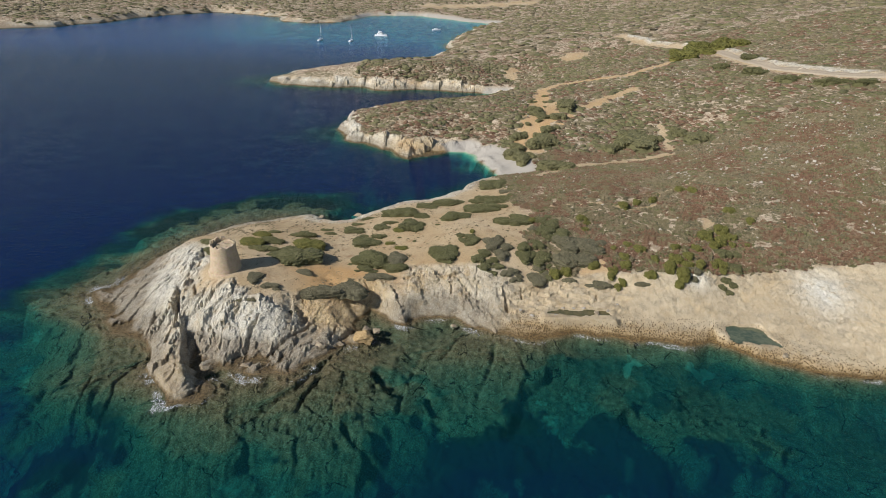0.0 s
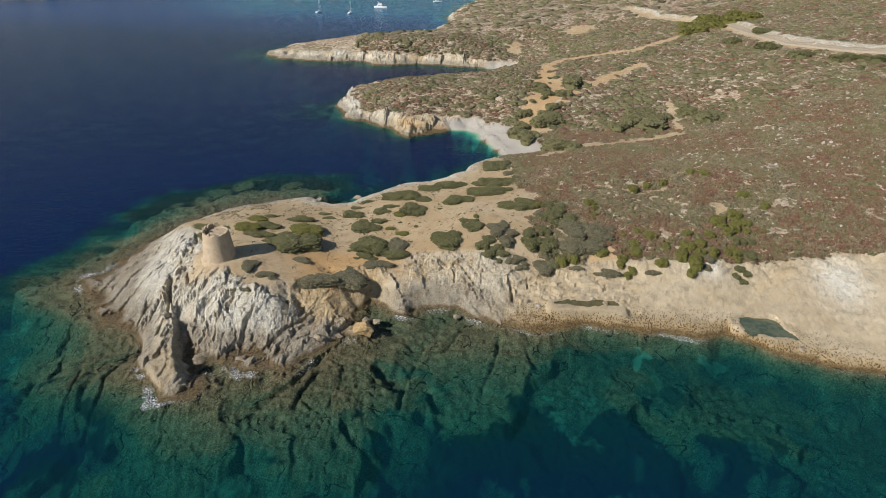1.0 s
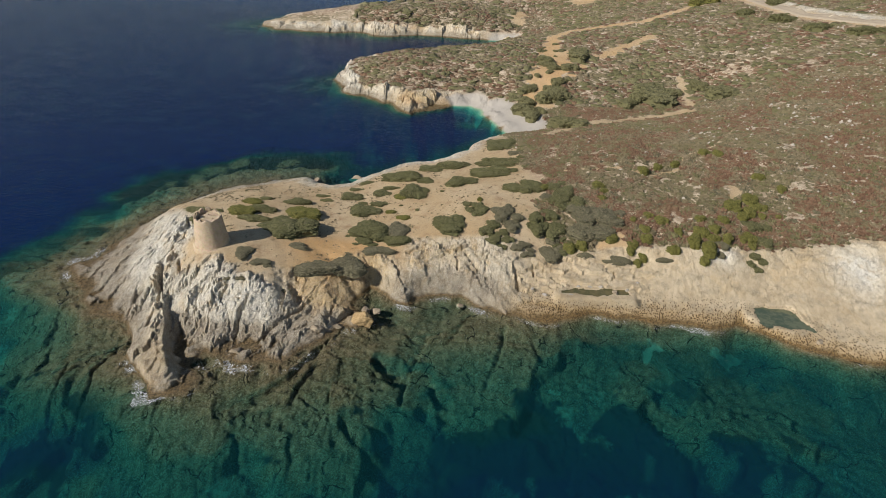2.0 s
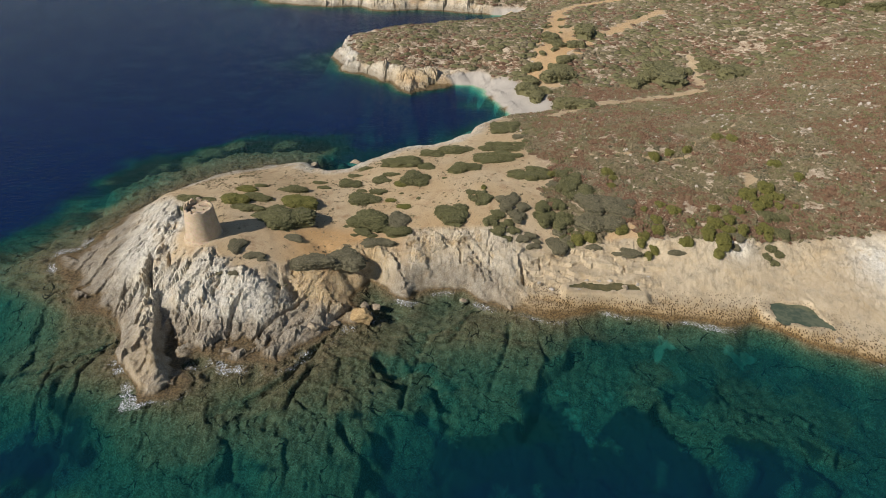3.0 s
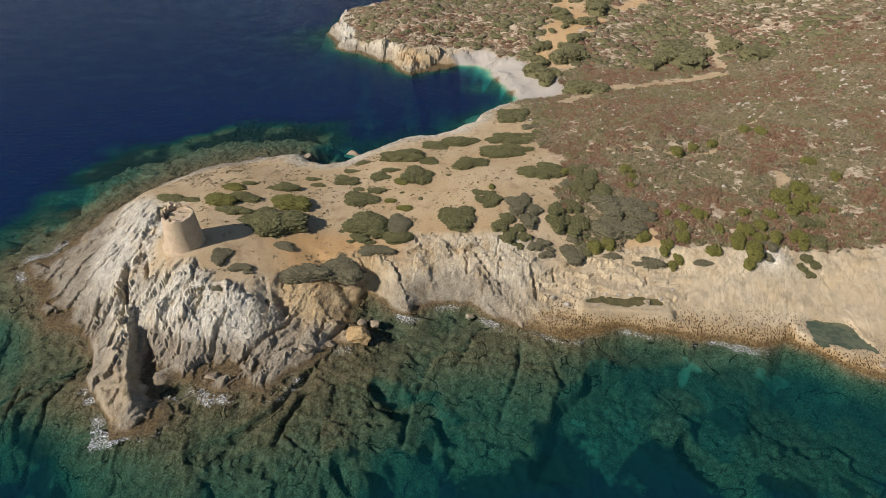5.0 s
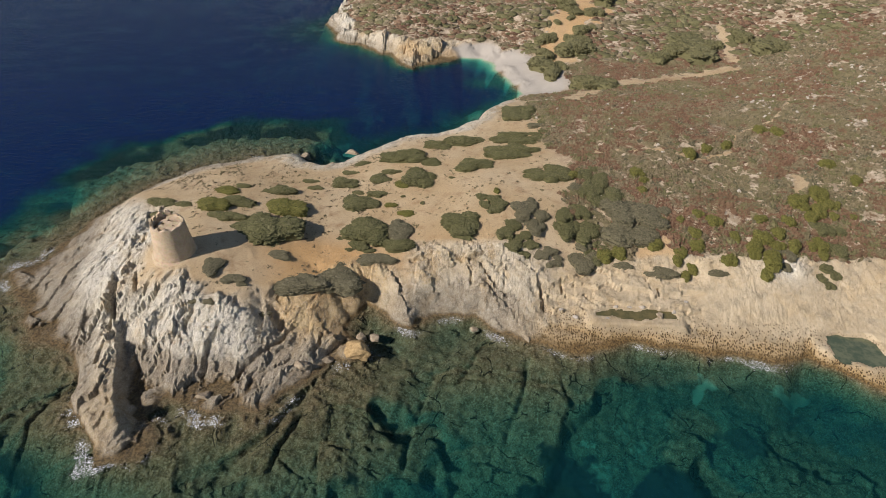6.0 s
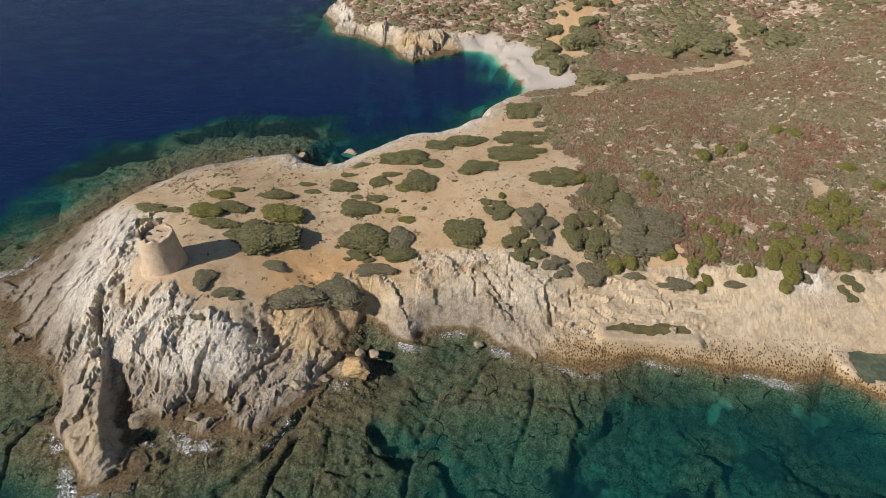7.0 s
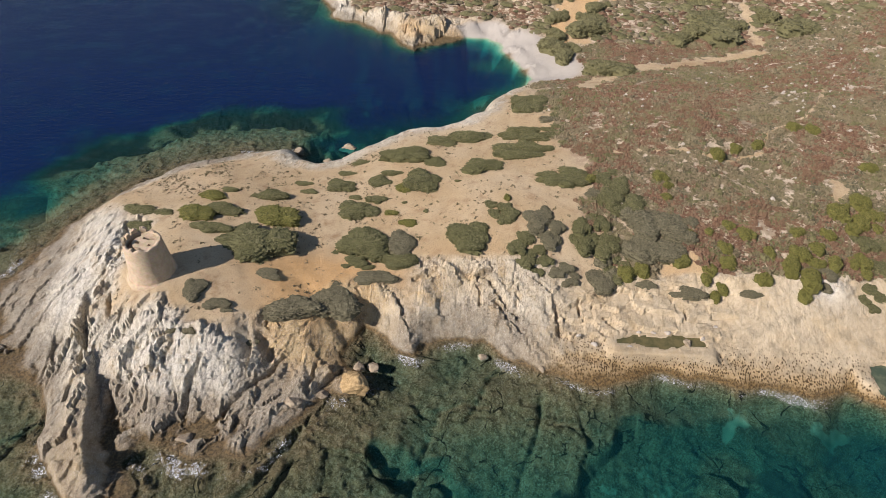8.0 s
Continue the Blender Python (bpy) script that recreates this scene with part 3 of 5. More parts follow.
    scarp = ease(np.abs(y - 138.8 - 0.02 * (x - 40) + 2.5 * rough(x, y, 10, 3, 280)), 3.2, 1.4) * ease(x, 18, 26) + 0.5 * spot(x, y, 92, 134, 10, 9)
    crag = np.maximum(crag, 0.32 * scarp)
    crag = crag * (1 - 0.7 * np.clip(spot(x, y, -24.5, 128.5, 6, 5) + 1.3 * spot(x, y, -27, 123.5, 6, 5), 0, 1))
    steep = ease(d, 0.3, 3)
    _, own_f, lean_f = blocks(x + rough(x, y, 20, 2, 220) * 6, y + rough(x, y, 20, 2, 222) * 6, 11.0, 225)
    h = h + steep * shore * ease(y, 235, 265) * ease(y, 700, 500) * ((own_f - 0.5) * 2.0 + lean_f * 2.4)
    h = h + steep * crag * (1 - 0.72 * flank) * (1 - 0.75 * ease(y, 160, 175) * ease(y, 245, 230)) * broken_rock * near
    # the long finger of rock below the tower and the cleft beside it
    t, side = along(x, y, -65.5, 127, -52.6, 93.2)
    run = ease(t, -0.05, 0.15) * ease(t, 1.06, 0.78)
    bend = side + 1.4 * rough(x, y, 8, 3, 33)
    ridge = run * np.clip(np.where(bend < 0, 1 + bend / 8.5, 1 - bend / 2.2), 0, 1) ** 0.75
    h = np.where(d > -1.5, np.maximum(h, ridge * (5.9 - 3.6 * t) + broken_rock * 0.55 * run * ease(ridge, 0, 0.3)), h)
    cleft = run * np.exp(-((bend + 0.7 * rough(x, y, 2.5, 3, 35) - 2.7) / (0.7 + 0.6 * ease(t, 0.4, 0.9))) ** 2) * ease(t, 0.34, 0.5)
    h = np.where(d > 0, h - cleft * np.clip(h - 0.3, 0, 5.0), h)
    # the gully at the inlet and the low scarp along the heath
    t2, side2 = along(x, y, -20, 126, -33, 136)
    h = np.where(d > 0, h - 0.5 * np.exp(-(side2 / 1.6) ** 2) * ease(t2, -0.2, 0.1) * ease(t2, 1.1, 0.7), h)
    # open clefts in the cliffs
    for ax, ay, bx, by, wide, deep in CLEFTS:
        t4, side4 = along(x, y, ax, ay, bx, by)
        h = np.where(d > 0.5, h - deep * ease(np.abs(side4 + 0.8 * rough(x, y, 4, 4, 300, 0.6)), wide * 1.2, wide * 0.3) * ease(t4, -0.15, 0.12) * ease(t4, 1.15, 0.85), h)
    h = np.where(d > 0.5, np.maximum(h, 0.2), h)
    # flat beds that step down to the sea
    beds = ease(x, 12, 20) * ease(x, 52, 44) * ease(y, 122, 125) * ease(y, 141, 137) * (d > 0)
    stair = h / 1.1 + 0.9 * (own_3 - 0.5) + 0.4 * (own - 0.5) + rough(x, y, 8, 3, 77) * 0.2
    h = h + beds * 0.95 * ((np.floor(stair) + ease(stair - np.floor(stair), 0.86, 0.98)) - stair) * 1.1
    # two rock pools cut in the shelf
    pool = np.maximum(ease(np.maximum(np.abs(x - 34) / 7.6, np.abs(y - 127.5 - 0.04 * (x - 34) + rough(x, y, 4, 3, 70) * 1.3) / (0.75 + 0.045 * (x - 26))) + rough(x, y, 2.5, 2, 71) * 0.2, 1.1, 0.95),
                      ease(np.maximum(np.abs(x - 74.2 + 0.25 * (y - 121.8)) / 4.2, np.abs(y - 121.8 + 0.12 * (x - 74.2)) / 3.3) + rough(x, y, 4, 3, 72) * 0.35, 1.08, 0.97))
    # the sea bed
    off = np.maximum(-d, 0)
    south = ease(y + 0.4 * x, 165, 110) * ease(x + 0.4 * y, -86, -62)
    fall = 9.5 * (1 - np.exp(-off / 26)) * south + (1 - south) * 22 * (1 - np.exp(-off / (10 - 5.5 * ease(y, 215, 240) * ease(y, 400, 330))))
    fall = fall + south * 3.5 * ease(off, 14, 60) * (1 - 0.45 * ease(x, 35, 65))
    flats = np.clip(spot(x, y, -24, 102, 26, 15) + 0.7 * spot(x, y, -72, 100, 16, 8) + spot(x, y, 8, 117, 14, 7) + 0.5 * spot(x, y, 50, 116, 60, 5), 0, 1)
    fall = fall * (1 - 0.66 * flats * south)
    fall = fall + 5 * ease(y, 99, 84) * ease(x, -38, -66) + 5 * ease(x, -76, -98) * ease(y, 128, 112)
    shelf = spot(x, y, -66, 298, 20, 22) * 0.55 + 0.55 * spot(x, y, -145, 435, 26, 26)
    fall = fall * (1 - 0.85 * np.clip(shelf, 0, 1))
    # a reef shelf fringes the west and north of the point and drops off sharply
    fringe = ease(x + 9 * rough(x, y, 9, 3, 335), -26, -48) * ease(y + 0.35 * (x + 80), 112, 120) * ease(y, 250, 225)
    lip = 13 + 6 * ease(y, 150, 172) - 8 * spot(x, y, -93, 160, 9, 8) + 8 * rough(x, y, 20, 3, 330)
    drop = 1.0 * ease(off, 0, 5) + 2.6 * ease(off, 4, 18) + 22 * ease(off, lip, lip + 13)
    fall = fall * (1 - fringe) + drop * fringe
    cove = 0.8 * spot(x, y, 6, 249, 9, 6) + 0.8 * spot(x, y, 13, 262, 5, 7) + 1.3 * ease(y, 560, 760) * ease(x, -420, -180)
    fall = fall * (1 - 0.6 * np.clip(cove, 0, 1))
    px, py = x + rough(x, y, 5, 3, 230) * 3.0, y + rough(x, y, 5, 3, 233) * 3.0
    reef_gap, reef, reef_lean = blocks(x + rough(x, y, 12, 3, 80) * 4, y + rough(x, y, 12, 3, 83) * 4, 11.0, 85)
    # lobed reefs stand over lower ground
    lobes = rough(x + rough(x, y, 6, 3, 340) * 2.2, y + rough(x, y, 6, 3, 343) * 2.2, 17, 3, 346, 0.45) + 0.25 * (reef - 0.5)
    lobes = lobes + 0.5 * flats + 0.6 * ease(off, 9, 3) + 0.55 * spot(x, y, 53, 112, 4, 8) - 0.4 * ease(off, 22, 45)
    low = ease(lobes, 0.10, -0.08) * south
    pots = np.clip(0.7 * spot(px, py, 45.6, 115.6, 3.4, 2.6) + spot(px, py, 62.2, 115.4, 4.2, 2.6) + spot(px, py, -12.6, 120, 3.6, 6.0) * 0.5, 0, 1)
    bright = ease(rough(px, py, 9, 3, 350), 0.10, 0.32) * low
    knobs = rough(x, y, 1.7, 3, 353, 0.6) * 0.55 + (crests(x, y, 5, 3, 90, 0.5) + 0.7) * 0.22
    bed = -fall + ease(off, 0.5, 8) * near * (knobs + reef_lean * 0.8 + (own - 0.5) * 0.25) - 0.6 * ease(reef_gap, 0.03, 0.0) * south * ease(off, 3, 9) - low * 2.6 - pots * south * 1.2
    for ax, ay, bx, by, wide in ((-37, 92, -24, 112, 1.1), (-63, 90, -47, 104, 0.9), (-70, 88, -69, 107, 0.6), (-9, 96, -6, 109, 0.6), (0, 112, 6, 122, 0.5), (-84, 92, -66, 108, 0.7), (8, 103, 13, 118, 0.7), (-58, 92, -66, 84, 0.6),
                                 (-30, 94, -26, 104, 0.5), (-75, 90, -77, 104, 0.5)):
        t3, side3 = along(x, y, ax, ay, bx, by)
        bed = bed - 1.2 * np.exp(-((side3 + 2.0 * rough(x, y, 9, 3, 155)) / (0.6 * wide)) ** 2) * ease(t3, -0.1, 0.1) * ease(t3, 1.1, 0.9)
    bed = np.minimum(bed, -0.15 - 0.05 * np.minimum(off, 8))
    skerry = (crests(x, y, 3.5, 4, 95) + 0.55) * 0.9 * ease(off, 9, 1.0) * np.maximum(south, fringe)
    bed = bed + skerry
    z = np.where(d > 0, h + near * rough(x, y, 3, 3, 99) * 0.14 + rough(x, y, 30, 3, 97) * 0.8 * ease(d, 3, 25), bed)
    z = np.where((d > 0) & (d < 1.2), z * ease(d, -0.4, 1.2), z)
    level = np.where(x < 55, 3.4, 2.4)
    rim = np.maximum(ease(np.maximum(np.abs(x - 34) / 9.5, np.abs(y - 127.4) / 3.0), 1.1, 0.9), ease(np.hypot((x - 74.2) / 7.2, (y - 121.8) / 5.8), 1.1, 0.95) * ease(d, 0.3, 1.6))
    z = np.where(rim > 0, np.maximum(z, z * (1 - rim) + (level + 0.12) * rim), z)
    z = np.where(pool > 0, z * (1 - pool) + (level - 0.7) * pool, z)
    lane, uphill = from_line(x, y, ROAD)
    cut = ease(lane, 11, 4.5) * ease(-uphill, 3.2, 4.6) * (0.6 + 0.8 * rough(x, y, 18, 3, 151)) * ease(y, 260, 285)
    z = z + cut * 2.4
    sand = ease(beach + 0.25 * rough(x, y, 9, 3, 250), 0.25, 0.5) * ease(d, -10, -1) * ease(d, 30, 16) * ease(z, 5, 3)
    sand = np.maximum(sand, np.maximum(0.5 * bright * ease(off, 5, 12), ease(pots, 0.2, 0.85)) * (d < 0))
    sand = np.where(d < 0, np.maximum(sand, np.clip(cove, 0, 1) * ease(rough(x, y, 10, 4, 87), -0.15, 0.2)), sand)
    sand = np.where(d < 0, np.maximum(sand, 0.42 * fringe * ease(off, 3, 10)), sand)
    # beds of dark sea grass
    grass = 0
    for cx, cy, rx, ry in ((-18, 93, 3, 2.2), (19, 99, 5, 4), (20, 92, 6, 5), (38, 97, 6, 3.5), (31, 87, 15, 8), (79, 104, 3, 4), (-67, 90, 5, 8), (53, 107, 3, 2.5), (15, 90, 6, 4), (4, 88, 9, 4), (58, 90, 9, 5), (-80, 84, 9, 5)):
        grass = grass + spot(px, py, cx, cy, rx, ry)
    weed = np.maximum(ease(grass + 0.9 * rough(x, y, 8, 5, 356, 0.6), 0.40, 0.62) * ease(off, 6, 12), ease(rough(x, y, 18, 4, 111), 0.10, 0.25) * ease(off, 24, 40)) * south
    weed = np.where(d < 0, np.maximum(weed, (1 - np.clip(shelf + cove, 0, 1)) * (1 - south) * (1 - fringe * ease(off, lip + 10, lip)) * ease(off, 0.8, 5) * ease(rough(x, y, 11, 3, 310), -0.35, -0.05)), 0)
    ochre = np.clip(spot(x, y, -25, 133, 12, 7) + spot(x, y, -30, 137, 10, 5) * 0.8 + spot(x, y, 50, 295, 22, 30) * 0.8 + spot(x, y, -18, 117, 4, 4) * 0.6 + 0.65 * spot(x, y, -58, 99, 6, 11) + 0.55 * spot(x, y, -2, 138, 15, 6) + 1.6 * spot(x, y, -26.5, 124, 8.5, 6) + 0.9 * spot(x, y, -14, 272, 24, 8) + 0.4 * spot(x, y, -20, 424, 60, 10), 0, 1)
    white = np.clip(spot(x, y, -48, 116, 13, 8) + spot(x, y, -70, 138, 9, 17) * 0.95 + spot(x, y, 66, 138.5, 5, 3) + 1.1 * spot(x, y, 97, 134, 6, 8) + spot(x, y, -50, 300, 9, 14)
                    + spot(x, y, -60, 425, 80, 9) * ease(rough(x, y, 14, 2, 210), -0.1, 0.25) + spot(x, y, -10, 200, 30, 6) * 0.6, 0, 1)
    heathy = ease(x + rough(x, y, 14, 3, 120) * 8 + 0.12 * (y - 150), 22, 32) * ease(y - 0.02 * (x - 40) + rough(x, y, 5, 2, 122) * 2.5, 139.0, 141.5)
    far = np.maximum(ease(y, 262, 285), ease(x, 30, 50) * ease(y, 200, 212))
    bare = np.zeros(x.shape)
    for line, half, orange in TRACKS:
        r = from_line(x, y, line)[0] + rough(x, y, max(half, 3), 3, 160) * half * 1.1
        here = ease(r, half * 1.25, half * 0.75)
        bare, ochre = np.maximum(bare, here), np.maximum(ochre, here * orange)
    bare = np.maximum(bare, ease(lane, 5.5, 4.0))
    bank = np.clip(ease(lane, 12, 8) * ease(-uphill, 2.8, 4.0) * ease(rough(x, y, 22, 3, 152), -0.25, 0.05) * ease(y, 260, 285), 0, 1)
    rock, white, bare = np.maximum(rock, bank), np.maximum(white, bank * 0.8), np.maximum(bare, bank)
    duff = np.clip(np.maximum(heathy, far * ease(d + 5 * rough(x, y, 10, 3, 245), 4, 9)), 0, 1) * (1 - rock) * (1 - sand) * (1 - bare)
    return {"z": z, "d": d, "rock": rock, "sand": sand, "weed": weed, "ochre": ochre, "white": white, "duff": duff, "bare": bare, "ledge": ledge * (d > 0) * ease(x, 8, 22), "pool": pool, "level": level, "damp": np.clip(1.4 * spot(x, y, -1, 129, 14, 4) + 1.3 * spot(x, y, -38, 106, 15, 4.5) + 1.1 * spot(x, y, -27, 112, 6, 5) + 0.6 * spot(x, y, -58, 102, 7, 11) + 0.8 * spot(x, y, -84, 128, 7, 14) + 0.5 * spot(x, y, -86, 150, 5, 12), 0, 1.6), "clear": ease(y, 480, 640), "rust": red_zone(x, y)}


def spaced(start, end, gap):
    """Places from start to end, with a gap that is a function of the place."""
    out = [start]
    while out[-1] < end:
        out.append(out[-1] + gap(out[-1]))
    return np.array(out)


GX = spaced(-3100, 3100, lambda v: 0.30 if -90 <= v < -14 else 0.48 if -14 <= v < 92 else 0.48 + 0.06 * (max(-90 - v, v - 92)))
GY = spaced(-900, 4900, lambda v: 0.30 if 91 <= v < 128 else 0.42 if 128 <= v < 142 else 0.66 if 142 <= v < 205 else 0.42 + 0.03 * (91 - v) if v < 91 else 0.66 + 0.006 * (v - 205) if v < 435 else 1.96 + 0.02 * (v - 435))
XX, YY = np.meshgrid(GX, GY)
LAND = land_form(XX, YY)


def sample(field, x, y):
    """A field of the land at places of the plan."""
    x, y = np.asarray(x, float), np.asarray(y, float)
    i, j = np.clip(np.searchsorted(GX, x) - 1, 0, len(GX) - 2), np.clip(np.searchsorted(GY, y) - 1, 0, len(GY) - 2)
    u, v = (x - GX[i]) / (GX[i + 1] - GX[i]), (y - GY[j]) / (GY[j + 1] - GY[j])
    f = LAND[field]
    return (f[j, i] * (1 - u) + f[j, i + 1] * u) * (1 - v) + (f[j + 1, i] * (1 - u) + f[j + 1, i + 1] * u) * v


# ---- meshes ----
def array_mesh(name, verts, faces, material, smooth=True, flat=None, **fields):
    """A mesh from arrays of corners and of faces that all have one number of corners."""
    me = bpy.data.meshes.new(name)
    n, k = faces.shape
    me.vertices.add(len(verts)), me.loops.add(n * k), me.polygons.add(n)
    me.vertices.foreach_set("co", verts.astype(np.float32).ravel())
    me.loops.foreach_set("vertex_index", faces.astype(np.int32).ravel())
    me.polygons.foreach_set("loop_start", np.arange(0, n * k, k, dtype=np.int32))
    me.polygons.foreach_set("use_smooth", np.full(n, smooth) if flat is None else ~flat.ravel()[faces[:, 0]])
    for key, values in fields.items():
        me.attributes.new(key, "FLOAT", "POINT").data.foreach_set("value", values.astype(np.float32).ravel())
    me.materials.append(material)
    me.update(calc_edges=True)
    return me


def sheet_faces(rows, cols, keep=None):
    i = np.arange(rows * cols).reshape(rows, cols)
    f = np.stack([i[:-1, :-1], i[:-1, 1:], i[1:, 1:], i[1:, :-1]], -1).reshape(-1, 4)
    return f if keep is None else f[keep[:-1, :-1].ravel() | keep[1:, 1:].ravel() | keep[1:, :-1].ravel() | keep[:-1, 1:].ravel()]


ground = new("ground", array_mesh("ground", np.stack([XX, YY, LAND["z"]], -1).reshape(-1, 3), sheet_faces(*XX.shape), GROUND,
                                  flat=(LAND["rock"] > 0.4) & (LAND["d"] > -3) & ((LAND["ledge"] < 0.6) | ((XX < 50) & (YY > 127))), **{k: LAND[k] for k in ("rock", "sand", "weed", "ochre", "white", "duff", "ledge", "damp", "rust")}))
tagged(ground, "dry rocky coast of tan earth, pale rock and a sea bed of weedy stone", "ground", kind="structure")

# the sea: a sheet with a slight swell, over all the ground that lies low
SX, SY, SZ, SD = XX[::2, ::2], YY[::2, ::2], LAND["z"][::2, ::2], LAND["d"][::2, ::2]
swell = rough(SX, SY, 7, 3, 131) * 0.05 * ease(SY, 500, 200)
exposed = np.clip(spot(SX, SY, -58, 92, 7, 5) * 1.3 + spot(SX, SY, -93, 138, 9, 8) + spot(SX, SY, -39, 101, 9, 4) + spot(SX, SY, -17, 114, 5, 4) + spot(SX, SY, -8, 122.5, 5, 3) + spot(SX, SY, 7, 121, 5, 3) + spot(SX, SY, 0, 126, 4, 2) + 0.8 * spot(SX, SY, -33, 99.5, 8, 3) + 0.6 * spot(SX, SY, -55, 190, 25, 5)
                  + spot(SX, SY, -25, 105, 4, 3) + 0.5 * spot(SX, SY, 56, 119, 8, 3) + spot(SX, SY, -62, 103, 3, 6) + 0.14, 0, 1)
line = ease(np.abs(SD + 0.7), 1.3, 0.4) * ease(SX, 12, 18) * ease(SY, 128, 124) * ease(rough(SX, SY, 9, 2, 290), -0.25, 0.2) * 0.42
foam = np.clip(line + ease(SD, -3.6, -0.4) * ease(SD, 2.0, 1.0) * exposed * (0.45 + 1.5 * rough(SX, SY, 5, 3, 140)) * 1.5, 0, 0.72) * ease(SY, 330, 250)
sea_keep = (SD < 4) & (SZ < 0.6)
sea = new("water", array_mesh("water", np.stack([SX, SY, swell], -1).reshape(-1, 3), sheet_faces(*SX.shape, sea_keep), WATER,
                              depth=np.maximum(-SZ, 0), foam=foam, clear=LAND["clear"][::2, ::2]))
sea.visible_shadow = False
tagged(sea, "clear blue and teal sea with small waves and foam along the rocks", "sea", kind="structure")


# ---- makers ----
def part(name, me, parent, label="", m=None):
    """A mesh as one part under a thing or a part."""
    ob = new(name, me)
    ob.parent = parent
    if m is not None:
        ob.matrix_basis = m
    return tagged(ob, label)


def from_bmesh(name, bm, material, smooth=False):
    me = bpy.data.meshes.new(name)
    bmesh.ops.recalc_face_normals(bm, faces=bm.faces)
    for f in bm.faces:
        f.smooth = smooth
    bm.to_mesh(me)
    bm.free()
    me.materials.append(material)
    return me


def box(bm, x0, y0, z0, x1, y1, z1, bevel=0.0):
    got = bmesh.ops.create_cube(bm, size=1, matrix=Matrix.Translation(((x0 + x1) / 2, (y0 + y1) / 2, (z0 + z1) / 2)) @ Matrix.Diagonal((x1 - x0, y1 - y0, z1 - z0, 1)))
    if bevel:
        edges = list({e for v in got["verts"] for e in v.link_edges})
        bmesh.ops.bevel(bm, geom=edges, offset=bevel, segments=2, affect="EDGES")


def rod(bm, a, b, r0, r1, sides=8):
    a, b = Vector(a), Vector(b)
    turn = (b - a).to_track_quat("Z", "Y").to_matrix().to_4x4()
    bmesh.ops.create_cone(bm, cap_ends=True, segments=sides, radius1=r0, radius2=r1, depth=(b - a).length, matrix=Matrix.Translation((a + b) / 2) @ turn)


def dome(rng, lobes, rings=9, spokes=30, tuft=0.085, tufts=620):
    """Corners and triangles of a shrub of radius 1: a lumpy body and many leaf tufts that stand out of it."""
    at = np.stack([rng.normal(0, 0.42, lobes), rng.normal(0, 0.42, lobes)], 1)
    at *= np.minimum(1, 0.62 / np.maximum(np.hypot(*at.T), 1e-6))[:, None]
    size, tall = rng.uniform(0.30, 0.56, lobes), rng.uniform(0.6, 1.0, lobes)
    at[0], size[0], tall[0] = (0, 0), 0.62, 1.0
    jitter = rng.uniform(0, 100)

    def height(x, y):
        best = np.full(x.shape, -0.25)
        for (cx, cy), r, t in zip(at, size, tall):
            q = 1 - ((x - cx) ** 2 + (y - cy) ** 2) / (r * r)
            best = np.maximum(best, np.where(q > 0, t * np.sqrt(np.maximum(q, 0)) ** 0.8, -0.25))
        return best + 0.10 * ripple(x * 5 + jitter, y * 5, 3) + 0.07 * ripple(x * 11 + jitter, y * 11, 4)

    a = np.linspace(0, 2 * np.pi, spokes, endpoint=False)
    reach = np.zeros(spokes)
    for r in np.linspace(0.05, 1.25, 60):
        reach = np.where(height(r * np.cos(a), r * np.sin(a)) > 0.02, r, reach)
    reach = np.maximum(reach, 0.3) * (1 + 0.05 * rng.normal(size=spokes))
    frac = np.linspace(0, 1, rings + 1)[1:] ** 0.8
    x, y = (frac[:, None] * reach * np.cos(a)).ravel(), (frac[:, None] * reach * np.sin(a)).ravel()
    z = height(x, y).reshape(rings, spokes)
    z[-1] = -0.35
    z[:-1] = np.maximum(z[:-1], 0.0)
    verts = [np.array([[0, 0, height(np.zeros(1), np.zeros(1))[0]]]), np.stack([x, y, z.ravel()], 1)]
    faces = [(0, 1 + k, 1 + (k + 1) % spokes) for k in range(spokes)]
    for i in range(rings - 1):
        for k in range(spokes):
            p, q = 1 + i * spokes + k, 1 + i * spokes + (k + 1) % spokes
            faces += [(p, p + spokes, q), (q, p + spokes, q + spokes)]
    n = tufts
    f, k = np.sqrt(rng.uniform(0, 1.0, n)), rng.integers(0, spokes, n)
    f = np.where(rng.uniform(size=n) < 0.25, rng.uniform(0.9, 1.04, n), f)
    turn = a[k] + rng.uniform(-0.1, 0.1, n)
    tx, ty = f * reach[k] * np.cos(turn), f * reach[k] * np.sin(turn)
    tz = np.maximum(height(tx, ty), 0.0)
    e = 0.04
    nx, ny = -(height(tx + e, ty) - tz) / e, -(height(tx, ty + e) - tz) / e
    nn = np.stack([np.clip(nx, -2, 2) + rng.normal(0, 0.4, n), np.clip(ny, -2, 2) + rng.normal(0, 0.4, n), np.ones(n)], 1)
    nn /= np.linalg.norm(nn, axis=1)[:, None]
    side = np.cross(nn, rng.normal(size=(n, 3)))
    side /= np.linalg.norm(side, axis=1)[:, None]
    other = np.cross(nn, side)
    w = tuft * rng.uniform(0.6, 1.5, n)[:, None]
    c = np.stack([tx, ty, tz], 1)
    base = 1 + rings * spokes
    ring = [c + w * (math.cos(g) * side + math.sin(g) * other) - 0.3 * w * nn for g in (0, 2.1, 4.2)]
    tip = c + w * nn * rng.uniform(0.5, 1.1, n)[:, None]
    tv = np.stack([*ring, tip], 1).reshape(-1, 3)
    i = base + 4 * np.arange(n)
